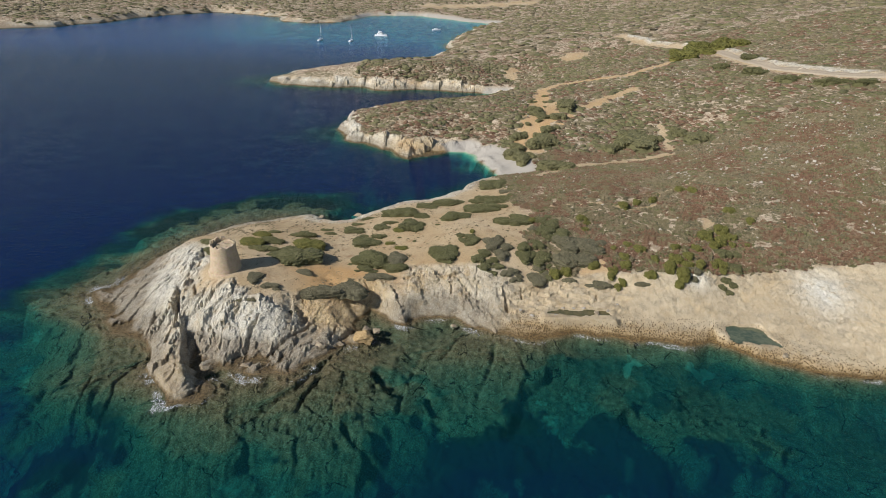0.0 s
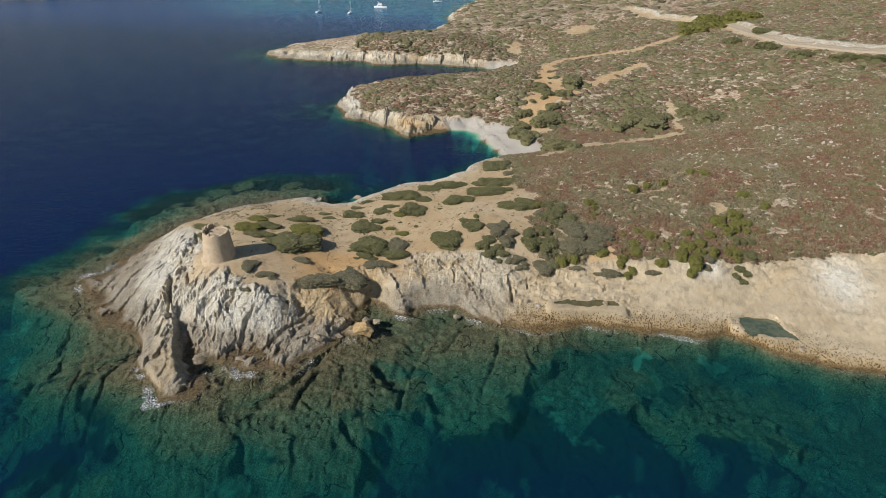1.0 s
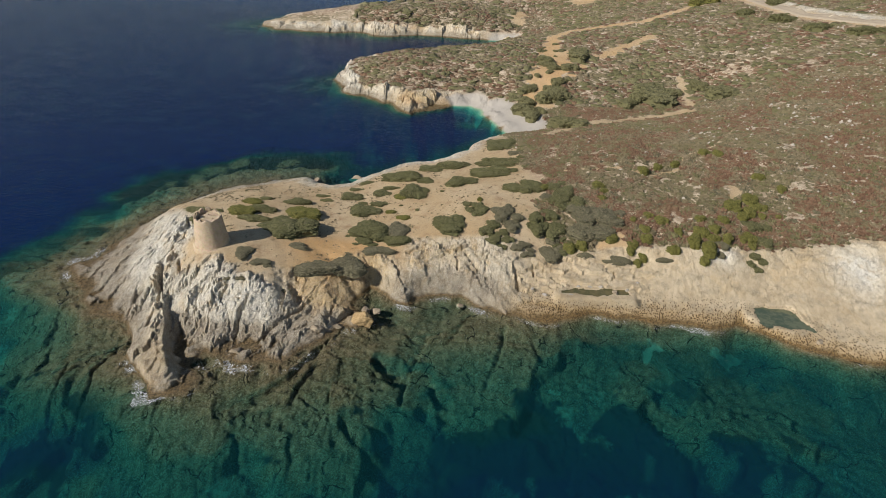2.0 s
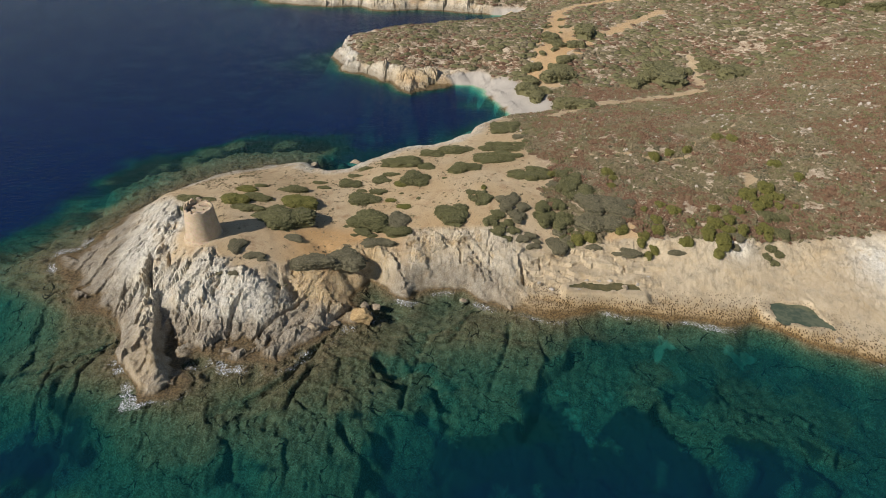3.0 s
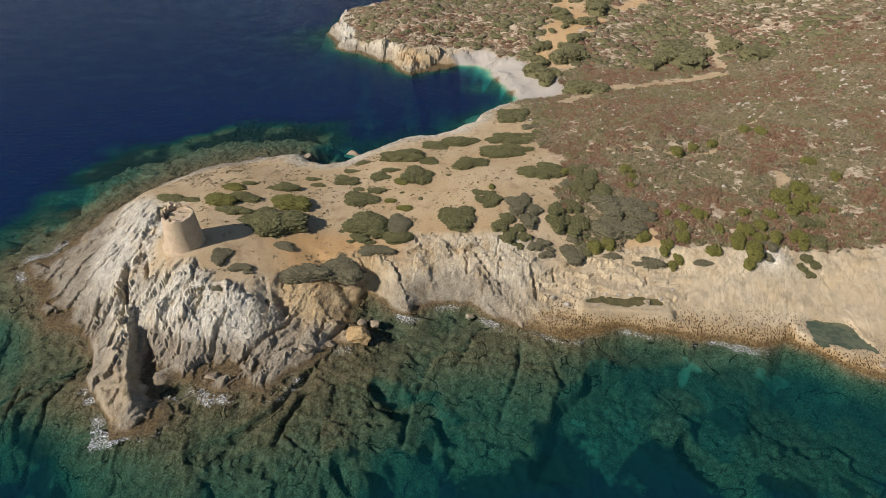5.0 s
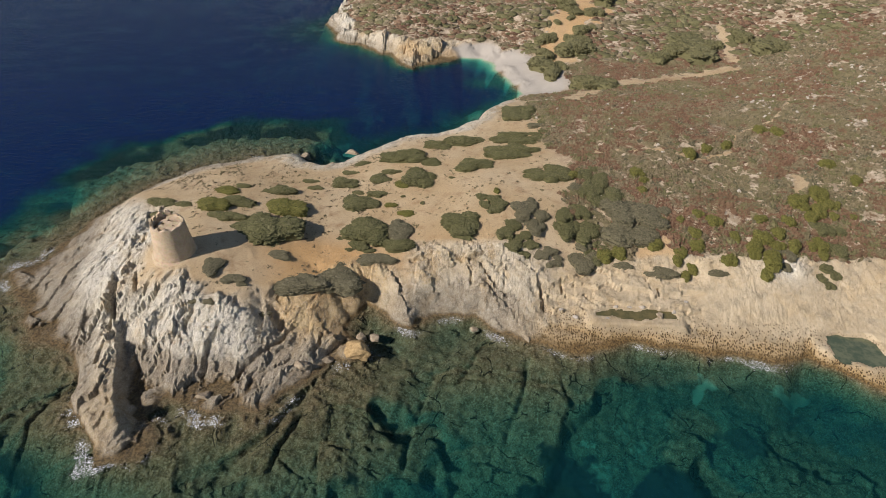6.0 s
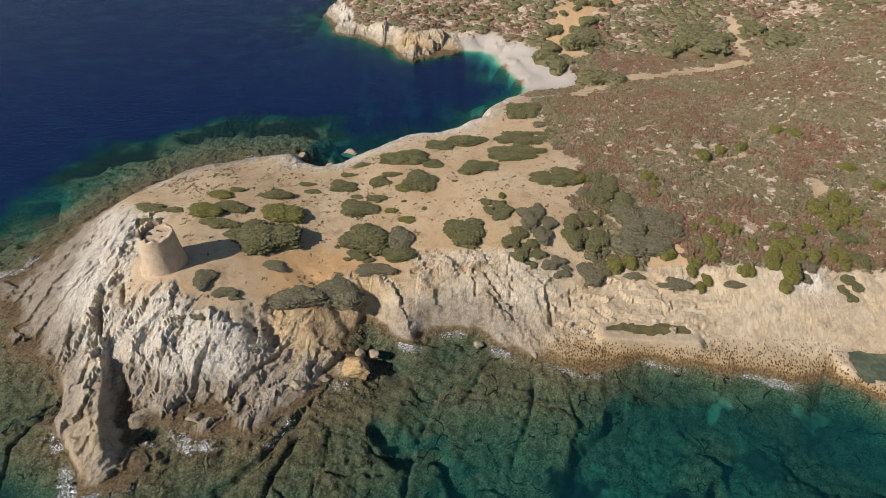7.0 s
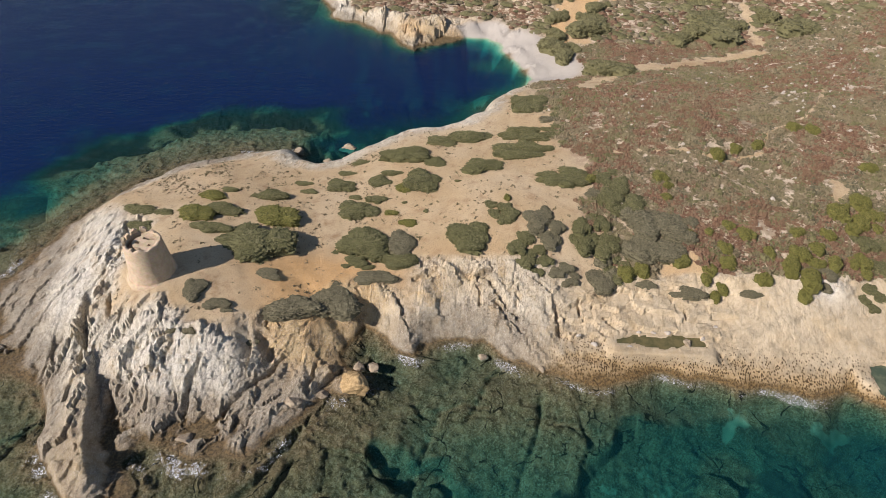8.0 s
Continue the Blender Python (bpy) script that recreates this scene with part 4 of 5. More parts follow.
    tf = np.concatenate([np.stack([i, i + 1, i + 3], 1), np.stack([i + 1, i + 2, i + 3], 1), np.stack([i + 2, i, i + 3], 1)])
    return np.concatenate(verts + [tv]), np.concatenate([np.array(faces), tf])


def stems(rng):
    bm = bmesh.new()
    for k in range(5):
        a = rng.uniform(0, 6.28)
        rod(bm, (0.1 * math.cos(a), 0.1 * math.sin(a), -0.4), (0.45 * math.cos(a), 0.45 * math.sin(a), 0.35), 0.05, 0.02, 6)
    return from_bmesh("stem", bm, WOOD)


SHRUB_RNG = np.random.default_rng(4)
STEMS = [stems(SHRUB_RNG) for _ in range(3)]


def shrub_kinds(material, count, lobes, tuft, tufts):
    out = []
    for k in range(count):
        v, f = dome(SHRUB_RNG, lobes + k % 3, tuft=tuft, tufts=tufts)
        out.append(array_mesh("foliage", v, f, material, smooth=False))
    return out


def plant_shrubs(name, rows, meshes, label, group, tall=0.42, most=2.0):
    """Shrubs of one kind: for each row the place, and the half width east-west and north-south."""
    for k, (x, y, rx, ry) in enumerate(rows):
        h = min(most, max(0.35, tall * (rx + ry) / 2))
        z = float(sample("z", x, y))
        low = min(float(sample("z", x + ex * rx * 0.6, y + ey * ry * 0.6)) for ex, ey in ((1, 0), (-1, 0), (0, 1), (0, -1)))
        ob = new(name)
        ob.empty_display_size = 0.2
        size = "wide " if max(rx, ry) > 3 else "small " if max(rx, ry) < 1.3 else ""
        tagged(ob, size + label, "shrub", group)
        spin = SHRUB_RNG.uniform(0, 360)
        ob.matrix_basis = Matrix.Translation((x, y, max(z - 0.5, min(z, low + 0.25 * h)))) @ Matrix.Diagonal((rx * 1.25, ry * 1.25, h, 1))
        turned = pose(0, 0, 0, 0, 0, spin)
        part("foliage", meshes[(k * 7 + int(abs(x) * 3)) % len(meshes)], ob, "", turned)
        part("stem", STEMS[k % 3], ob, "grey woody stems", turned)


def broken_up(rows, over, seed):
    """Wide shrubs as close clusters of smaller ones."""
    rng, out = np.random.default_rng(seed), []
    for x, y, rx, ry in rows:
        if max(rx, ry) < over:
            out.append((x, y, rx, ry))
            continue
        n = 5 if max(rx, ry) > 4.4 else 4
        for k in range(n):
            a = 6.283 * k / n + rng.uniform(-0.5, 0.5)
            s = rng.uniform(0.38, 0.62)
            out.append((x + 0.60 * rx * math.cos(a), y + 0.60 * ry * math.sin(a), rx * s, ry * s))
    return out


def scatter(name, xs, ys, radii, heights, material, label, category, rng, kinds=6, rings=2, sink=0.1, leafy=0, soft=False):
    """Low things beyond counting, as one object: lumpy domes, or with leafy tufts instead, of a few dozen triangles each."""
    shapes = []
    for _ in range(kinds):
        v, f = [], []
        if leafy:
            for k in range(leafy):
                a, r = rng.uniform(0, 2 * np.pi), 0.75 * math.sqrt(rng.uniform())
                c = np.array((r * math.cos(a), r * math.sin(a), 0.0))
                w, lift, spin = rng.uniform(0.4, 0.65), (1 - 0.6 * r * r) * rng.uniform(0.7, 1.1), rng.uniform(0, 6.28)
                lean = 0.35 * c + rng.normal(0, 0.10, 3)
                f += [(4 * k, 4 * k + 1, 4 * k + 3), (4 * k + 1, 4 * k + 2, 4 * k + 3), (4 * k + 2, 4 * k, 4 * k + 3)]
                v += [c + (w * math.cos(spin + g), w * math.sin(spin + g), -0.1) for g in (0, 2.1, 4.2)] + [c + (lean[0], lean[1], lift)]
            shapes.append((np.array(v), np.array(f)))
            continue
        n = 7
        a = np.linspace(0, 2 * np.pi, n, endpoint=False)
        v = [(0.12 * rng.normal(), 0.12 * rng.normal(), 1.0)]
        for i in range(rings):
            q = (i + 1) / rings
            for ang in a + rng.uniform(0, 1):
                r = q * rng.uniform(0.72, 1.25)
                v.append((r * math.cos(ang), r * math.sin(ang), (0.95 - 0.35 * q) * rng.uniform(0.55, 1.15) if i < rings - 1 else -0.15))
        f = [(0, 1 + k, 1 + (k + 1) % n) for k in range(n)]
        for i in range(rings - 1):
            for k in range(n):
                p, q = 1 + i * n + k, 1 + i * n + (k + 1) % n
                f += [(p, p + n, q), (q, p + n, q + n)]
        shapes.append((np.array(v), np.array(f)))
    verts, faces, base = [], [], 0
    zs = sample("z", xs, ys)
    pick = rng.integers(0, kinds, len(xs))
    for s, (v, f) in enumerate(shapes):
        k = np.nonzero(pick == s)[0]
        if not len(k):
            continue
        spin, squash = rng.uniform(0, 6.28, len(k)), rng.uniform(0.75, 1.3, len(k))
        c, t = np.cos(spin)[:, None], np.sin(spin)[:, None]
        px, py = v[None, :, 0] * squash[:, None], v[None, :, 1] / squash[:, None]
        r, h = radii[k][:, None], heights[k][:, None]
        p = np.stack([xs[k][:, None] + r * (px * c - py * t), ys[k][:, None] + r * (px * t + py * c), zs[k][:, None] - sink * h + h * v[None, :, 2]], -1)
        verts.append(p.reshape(-1, 3))
        faces.append((f[None] + (base + np.arange(len(k)) * len(v))[:, None, None]).reshape(-1, 3))
        base += len(k) * len(v)
    me = array_mesh(name, np.concatenate(verts), np.concatenate(faces), material, smooth=soft)
    return tagged(new(name, me), label, category, kind="stuff")


# ---- rock pools and the road ----
def pool_water(name, x0, x1, y0, y1, level, label, material):
    gx, gy = np.arange(x0, x1, 0.4), np.arange(y0, y1, 0.4)
    px, py = np.meshgrid(gx, gy)
    depth = level - sample("z", px, py)
    me = array_mesh(name, np.stack([px, py, np.full(px.shape, level)], -1).reshape(-1, 3), sheet_faces(*px.shape, (sample("pool", px, py) > 0.02)), material)
    return tagged(new(name, me), label, "rock pool", kind="structure")


def pool_material(name, dark, light):
    m = Mat(name, 0.06, 0.5)
    c = m.mix(m.step(m.noise(0.6, 4), 0.35, 0.65), dark, light)
    return m.done(c, m.bump(m.noise(4.0, 2), 0.05, 0.05))


BROWN_POOL = pool_material("brown_pool_water", (0.085, 0.078, 0.032), (0.145, 0.118, 0.048))
GREEN_POOL = pool_material("green_pool_water", (0.065, 0.085, 0.050), (0.125, 0.135, 0.078))
pool_water("pool_1", 24, 45, 123, 132, 3.40, "still olive-brown water in a long shallow rock pool", BROWN_POOL)
pool_water("pool_2", 63, 84, 112, 131, 2.40, "still green water in a wide rock pool near the sea", GREEN_POOL)


def ribbon(line, half, step, lift):
    """A strip along a smoothed line, lying on the land."""
    p = np.array(line, float)
    for _ in range(3):
        p = np.concatenate([p[:1], np.stack([0.75 * p[:-1] + 0.25 * p[1:], 0.25 * p[:-1] + 0.75 * p[1:]], 1).reshape(-1, 2), p[-1:]])
    way = np.gradient(p, axis=0)
    way /= np.linalg.norm(way, axis=1)[:, None]
    side = np.stack([-way[:, 1], way[:, 0]], 1)
    cols = [-half - 0.8, -half, -half / 2, 0, half / 2, half, half + 0.8]
    mid = sample("z", p[:, 0], p[:, 1])
    rows = []
    for c in cols:
        q = p + side * c
        own = sample("z", q[:, 0], q[:, 1])
        top = np.maximum(0.5 * own + 0.5 * mid, own) + lift
        rows.append(np.stack([q[:, 0], q[:, 1], own - 0.4 if abs(c) > half else top], 1))
    return np.stack(rows, 1).reshape(-1, 3), sheet_faces(len(p), len(cols))


road_v, road_f = ribbon(ROAD[:7], 2.5, 2.0, 0.25)
tagged(new("road", array_mesh("road", road_v, road_f, TRACK)), "pale dusty road along the hillside", "road", kind="structure")


# ---- the tower ----
def tower():
    """A round, tapering watch tower with a ruined parapet."""
    foot = float(sample("z", -55.0, 127.6)) - 0.3
    top = 17.6
    ob = new("watch_tower")
    ob.matrix_basis = Matrix.Translation((-55.4, 131.5, foot))
    tagged(ob, "round tapering ruined watch tower of tan stone on the cliff top", "tower")
    tall = top - foot
    rng = np.random.default_rng(9)

    def radius(z):
        return 3.95 - 0.95 * min(1, max(0, z / tall)) ** 0.9

    n, rows = 96, 36
    v, f = [], []
    for i in range(rows + 1):
        z = tall * i / rows
        for k in range(n):
            a = 2 * math.pi * k / n
            r = radius(z) + 0.05 * noise.noise((math.cos(a) * 4, math.sin(a) * 4, z * 1.6)) + 0.035 * noise.noise((math.cos(a) * 16, math.sin(a) * 16, z * 5))
            worn = 0.35 * noise.noise((math.cos(a) * 2.2, math.sin(a) * 2.2, 7)) if i == rows else 0
            v.append((r * math.cos(a), r * math.sin(a), z + worn))
    for i in range(rows):
        for k in range(n):
            f.append((i * n + k, i * n + (k + 1) % n, (i + 1) * n + (k + 1) % n, (i + 1) * n + k))
    # the top of the wall and its inner face
    for r_in, z in ((0.75, 0.0), (0.80, -1.0)):
        for k in range(n):
            a = 2 * math.pi * k / n
            worn = 0.35 * noise.noise((math.cos(a) * 2.2, math.sin(a) * 2.2, 7)) if z == 0 else 0
            v.append((radius(tall) * (r_in + 0.05) * math.cos(a), radius(tall) * (r_in + 0.05) * math.sin(a), tall + z + worn))
    for i in (rows, rows + 1):
        for k in range(n):
            f.append((i * n + k, i * n + (k + 1) % n, (i + 1) * n + (k + 1) % n, (i + 1) * n + k))
    part("wall", array_mesh("wall", np.array(v), np.array(f), MASONRY), ob)
    # a skirt of stone round the foot
    v, f = [], []
    ring = ((3.85, -1.2), (4.32, -1.0), (4.30, 0.42), (4.12, 0.60), (3.8, 0.66))
    for r, z in ring:
        for k in range(n):
            a = 2 * math.pi * k / n
            q = r + 0.06 * noise.noise((math.cos(a) * 9, math.sin(a) * 9, z * 3))
            v.append((q * math.cos(a), q * math.sin(a), z + 0.05 * noise.noise((math.cos(a) * 5, math.sin(a) * 5, 3))))
    for i in range(len(ring) - 1):
        for k in range(n):
            f.append((i * n + k, i * n + (k + 1) % n, (i + 1) * n + (k + 1) % n, (i + 1) * n + k))
    part("footing", array_mesh("footing", np.array(v), np.array(f), MASONRY), ob, "worn stone skirt round the foot")
    # the roof terrace, with its pits and the sunken walk on the seaward side
    g = np.linspace(-2.55, 2.55, 96)
    gx, gy = np.meshgrid(g, g)
    gz = np.full(gx.shape, tall - 0.12) + 0.06 * rough(gx, gy, 1.2, 3, 5)
    for px, py, wx, wy in ((-0.7, -0.2, 0.34, 0.32), (0.1, 0.95, 0.32, 0.26), (1.15, 0.75, 0.62, 0.2), (1.5, -0.75, 0.2, 0.2)):
        gz -= 0.9 * (np.maximum(np.abs(gx - px) / wx, np.abs(gy - py) / wy) < 1)
    rr, aa = np.hypot(gx, gy), np.degrees(np.arctan2(gy, gx))
    walk_way = (rr > 1.6) & (((aa > 118) | (aa < -75)) & (aa < 180))
    gz = np.where(walk_way, tall - 1.15, gz)
    keep = rr < 2.56
    part("terrace", array_mesh("terrace", np.stack([gx, gy, gz], -1).reshape(-1, 3), sheet_faces(*gx.shape, keep), MASONRY, smooth=False), ob, "pale roof terrace with small dark pits")
    # what is left of the parapet
    for a0, a1, h in ((96, 118, 0.85), (126, 150, 1.05), (158, 178, 0.75), (186, 214, 0.95), (-112, -98, 0.45), (62, 84, 0.35), (8, 30, 0.25)):
        bm = bmesh.new()
        steps = 6
        rings = []
        for s in range(steps + 1):
            a = radians(a0 + (a1 - a0) * s / steps)
            hh = h * (0.75 + 0.45 * rng.uniform()) * (0.6 if s in (0, steps) else 1)
            rings.append([bm.verts.new((r * math.cos(a), r * math.sin(a), tall - 0.25 + (hh + 0.25) * up)) for r, up in ((2.42, 0), (2.47, 1), (2.93, 1), (2.98, 0))])
        for p, q in zip(rings, rings[1:]):
            for k in range(4):
                bm.faces.new((p[k], p[(k + 1) % 4], q[(k + 1) % 4], q[k]))
        bm.faces.new(rings[0]), bm.faces.new(rings[-1][::-1])
        part("merlon", from_bmesh("merlon", bm, MASONRY), ob)
    return ob


tower()


# ---- boats in the far bay ----
def hull(length, beam, free, material, name="hull"):
    """A boat's hull, bow towards +x, with the waterline at z 0."""
    bm = bmesh.new()
    rings = []
    for s in np.linspace(0, 1, 15):
        w = beam / 2 * (0.82 + 0.18 * math.sin(min(s / 0.45, 1) * math.pi / 2)) * (1 - max(0, (s - 0.42) / 0.58) ** 2.1)
        w = max(w, 0.03)
        sheer = free * (1 + 0.35 * s * s)
        x = length * (s - 0.5)
        rings.append([bm.verts.new((x + 0.12 * free * s * k, y * w, z)) for k, (y, z) in enumerate(((0.0, -0.5), (0.62, -0.3), (0.92, 0.1), (1.0, sheer), (0.9, sheer + 0.05), (0, sheer + 0.12), (-0.9, sheer + 0.05), (-1.0, sheer), (-0.92, 0.1), (-0.62, -0.3)))])
    for p, q in zip(rings, rings[1:]):
        for k in range(10):
            bm.faces.new((p[k], p[(k + 1) % 10], q[(k + 1) % 10], q[k]))
    bm.faces.new(rings[0]), bm.faces.new(rings[-1][::-1])
    return from_bmesh(name, bm, material, True)


def one(name, build, material):
    bm = bmesh.new()
    build(bm)
    return from_bmesh(name, bm, material)


def sail_boat(x, y, turn, mast, label):
    ob = new("sailing_boat")
    ob.matrix_basis = pose(x, y, 0, 0, 0, turn)
    tagged(ob, label, "sailing boat", "boats at anchor in the bay")
    part("hull", hull(11.5, 3.6, 1.0, HULL), ob)
    cabin = part("cabin", one("cabin", lambda b: box(b, -1.5, -1.1, 0.9, 3.0, 1.1, 1.6, 0.25), HULL), ob)
    part("window", one("window", lambda b: box(b, -0.9, -1.12, 1.15, 2.3, 1.12, 1.4, 0.05), DARK), cabin, "dark cabin window")
    part("mast", one("mast", lambda b: rod(b, (1.2, 0, 1.0), (1.2, 0, mast), 0.17, 0.13, 10), METAL), ob, "tall grey mast")
    part("boom", one("boom", lambda b: (rod(b, (1.1, 0, 2.4), (-3.6, 0, 2.5), 0.14, 0.10), box(b, -3.4, -0.22, 2.5, 1.0, 0.22, 2.85, 0.12)), HULL), ob, "boom with the sail furled")
    part("forestay", one("forestay", lambda b: rod(b, (5.5, 0, 1.4), (1.25, 0, mast - 0.6), 0.07, 0.05, 6), METAL), ob)
    part("bimini", one("bimini", lambda b: box(b, -4.6, -1.3, 2.3, -2.4, 1.3, 2.42, 0.05), plain_cloth), ob, "blue cloth awning")
    return ob


plain_cloth = plain_material("blue_cloth", (0.10, 0.17, 0.30), (0.13, 0.20, 0.34), 0.9, 2.0, 0.1)


def motor_boat(x, y, turn, length, decks, label):
    ob = new("motor_yacht")
    ob.matrix_basis = pose(x, y, 0, 0, 0, turn)
    tagged(ob, label, "motor boat", "boats at anchor in the bay")
    b0, f0 = length * 0.3, length * 0.12
    part("hull", hull(length, b0, f0, HULL), ob)
    z = f0 * 1.1
    for k in range(decks):
        s = 1 - 0.28 * k
        house = part("deckhouse", one("deckhouse", lambda b: box(b, -0.28 * length * s, -b0 * 0.36 * s, z, 0.20 * length * s, b0 * 0.36 * s, z + 0.13 * length, 0.18), HULL), ob)
        part("window", one("window", lambda b: box(b, -0.2 * length * s, -b0 * 0.37 * s, z + 0.045 * length, 0.205 * length * s, b0 * 0.37 * s, z + 0.085 * length, 0.05), DARK), house, "dark window band")
        z += 0.13 * length
    part("radar_arch", one("radar_arch", lambda b: (rod(b, (-0.16 * length, -b0 * 0.25, z - 0.1), (-0.22 * length, 0, z + 0.11 * length), 0.12, 0.1), rod(b, (-0.16 * length, b0 * 0.25, z - 0.1), (-0.22 * length, 0, z + 0.11 * length), 0.12, 0.1)), HULL), ob)
    part("bow_rail", one("bow_rail", lambda b: (rod(b, (0.1 * length, -b0 * 0.4, f0 * 2.0), (0.49 * length, 0, f0 * 2.2), 0.05, 0.05, 6), rod(b, (0.1 * length, b0 * 0.4, f0 * 2.0), (0.49 * length, 0, f0 * 2.2), 0.05, 0.05, 6)), METAL), ob)
    return ob


sail_boat(-147, 672, 78, 15.5, "white sailing boat with bare mast at anchor in the bay")
sail_boat(-114, 672, 84, 15.0, "white sailing boat with furled sail at anchor in the bay")
motor_boat(-88.6, 724, -12, 13.5, 2, "large white motor yacht at anchor in the blue bay")
motor_boat(-27, 800, 14, 10.0, 1, "small white motor boat at anchor near the beach")


# ---- boulders ----
def boulder(rng, x, y, z, rx, ry, rz, material, label):
    bm = bmesh.new()
    bmesh.ops.create_icosphere(bm, subdivisions=4, radius=1)
    o = Vector(rng.uniform(-50, 50, 3))
    planes = [(Vector(rng.normal(size=3)).normalized(), rng.uniform(0.45, 0.8)) for _ in range(13)]
    for v in bm.verts:
        p = v.co.copy()
        for n, c in planes:
            over = p.dot(n) - c
            if over > 0:
                p -= n * over * 0.85
        p *= 1 + 0.16 * noise.noise(p * 1.7 + o) + 0.11 * noise.noise(p * 4 + o) + 0.06 * noise.noise(p * 10 + o)
        v.co = Vector((p.x * rx, p.y * ry, p.z * rz))
    ob = new("boulder", from_bmesh("boulder", bm, material))
    ob.matrix_basis = pose(x, y, z, 0, 0, rng.uniform(-20, 20))
    return tagged(ob, label, "boulder", "boulders along the shore")


rock_rng = np.random.default_rng(12)
boulder(rock_rng, -18.6, 116.9, 1.2, 3.4, 2.6, 2.0, OCHRE_STONE, "big golden-brown weathered boulder at the mouth of the inlet")
boulder(rock_rng, -16.2, 121.2, 0.2, 1.5, 1.3, 1.0, STONE, "brown boulder lying in the shallow inlet")
boulder(rock_rng, -18.6, 120.6, 1.0, 1.4, 1.2, 1.0, STONE, "golden-brown boulder wedged at the inlet")
boulder(rock_rng, 38.6, 127.6, 3.5, 0.75, 1.1, 0.8, STONE, "pale boulder standing in the long rock pool")
for x, y, r in ((-27.5, 112.3, 1.4), (-43, 106.0, 1.6), (-24, 115.2, 1.1),
                (-10, 125.2, 1.0), (3, 125.0, 0.9), (-31.5, 193.8, 2.2), (-44.5, 190.5, 1.6), (-36, 186.5, 1.2), (13, 122.6, 0.8), (80, 114.8, 1.0)):
    boulder(rock_rng, x, y, max(float(sample("z", x, y)), -0.1) - 0.1 * r, r * rock_rng.uniform(0.9, 1.3), r * rock_rng.uniform(0.8, 1.1), r * 0.75, STONE, "rough brown boulder at the water's edge")


for x, y, r in ((30.5, 129.3, 0.5), (33.2, 129.4, 0.4), (35.6, 129.6, 0.55), (28.2, 126.0, 0.45), (41.6, 128.4, 0.5), (22.4, 127.0, 0.6), (19.6, 128.2, 0.5), (44.6, 131.2, 0.5)):
    boulder(rock_rng, x, y, float(sample("z", x, y)) + 0.15 * r, r * rock_rng.uniform(0.9, 1.5), r * rock_rng.uniform(0.7, 1.0), r * 0.7, WHITE_STONE, "pale broken block lying on the flat shore ledge")


# ---- shrubs ----
POINT_MASTIC = [(-67.2, 152.6, 2.9, 1.5), (-62.3, 151.5, 2.2, 1), (-64.8, 147, 3.1, 1.9), (-51.5, 161.4, 2, 0.9), (-51.1, 152.7, 3.7, 2.2), (-49.9, 145.7, 3.8, 1.7), (-42.7, 159.9, 3.5, 1.9), (-40.8, 141.6, 5.8, 5.6), (-37.3, 167.1, 1.7, 0.8), (-35.1, 163.5, 1.6, 0.8), (-28.8, 165.6, 3.1, 2.2), (-28.1, 171.5, 1.9, 0.8), (-25.2, 176.8, 2.2, 1), (-20.5, 167.5, 2.7, 2), (-17.8, 170.5, 2.3, 1.1), (-11.1, 166, 3.9, 3.7), (-20, 160.4, 2.1, 1.4), (-24.9, 161.3, 1.6, 0.8), (-23.8, 155.9, 3.6, 2.7), (-9.1, 155.8, 0.6, 0.5), (-13.8, 159.1, 0.6, 0.4), (-2.7, 166, 0.6, 0.3), (-14.4, 178.6, 5.1, 3.1), (-8.3, 174.7, 2.3, 1.7), (-7.2, 186, 3.5, 2.2)]
POINT_MASTIC_MORE = [(0, 187.3, 5, 3), (2.6, 171.5, 4.2, 2.6), (-0.8, 147.7, 4, 3.5), (-19.6, 145.7, 5, 4.6), (-13.1, 141.2, 4.3, 1.9), (-21.6, 140.7, 2.2, 1.5), (-19.1, 139.4, 1.2, 0.7), (-23.3, 139.4, 0.8, 0.5)]
EDGE_MASTIC = [(6.5, 153.2, 2.9, 2.9), (4.1, 156.5, 1.5, 1.1), (11.2, 144.7, 3.3, 4.3), (24.5, 149.8, 4.6, 6), (20.4, 166, 6, 3), (30.6, 165.5, 3.2, 3.8), (12.2, 178.6, 6.4, 3.4), (14.3, 187.2, 6.8, 3.1), (20.7, 189.9, 2.9, 1.5), (16.6, 206.3, 4.8, 5.6), (12.3, 142, 3.4, 3.2), (28.2, 142.7, 2.5, 3.3), (31.3, 158.8, 4.3, 5.6), (78.2, 146.7, 4, 4.7), (74.5, 138.1, 2.6, 3)]
POINT_JUNIPER = [(-54.7, 158.5, 3.2, 1.6), (-55.2, 149.8, 3.2, 2.5), (-39.6, 151.1, 4.1, 3.1), (-14.8, 164.4, 1.9, 1.7), (-15.9, 155.7, 1.5, 0.9), (-12.2, 152.2, 1.8, 0.9)]
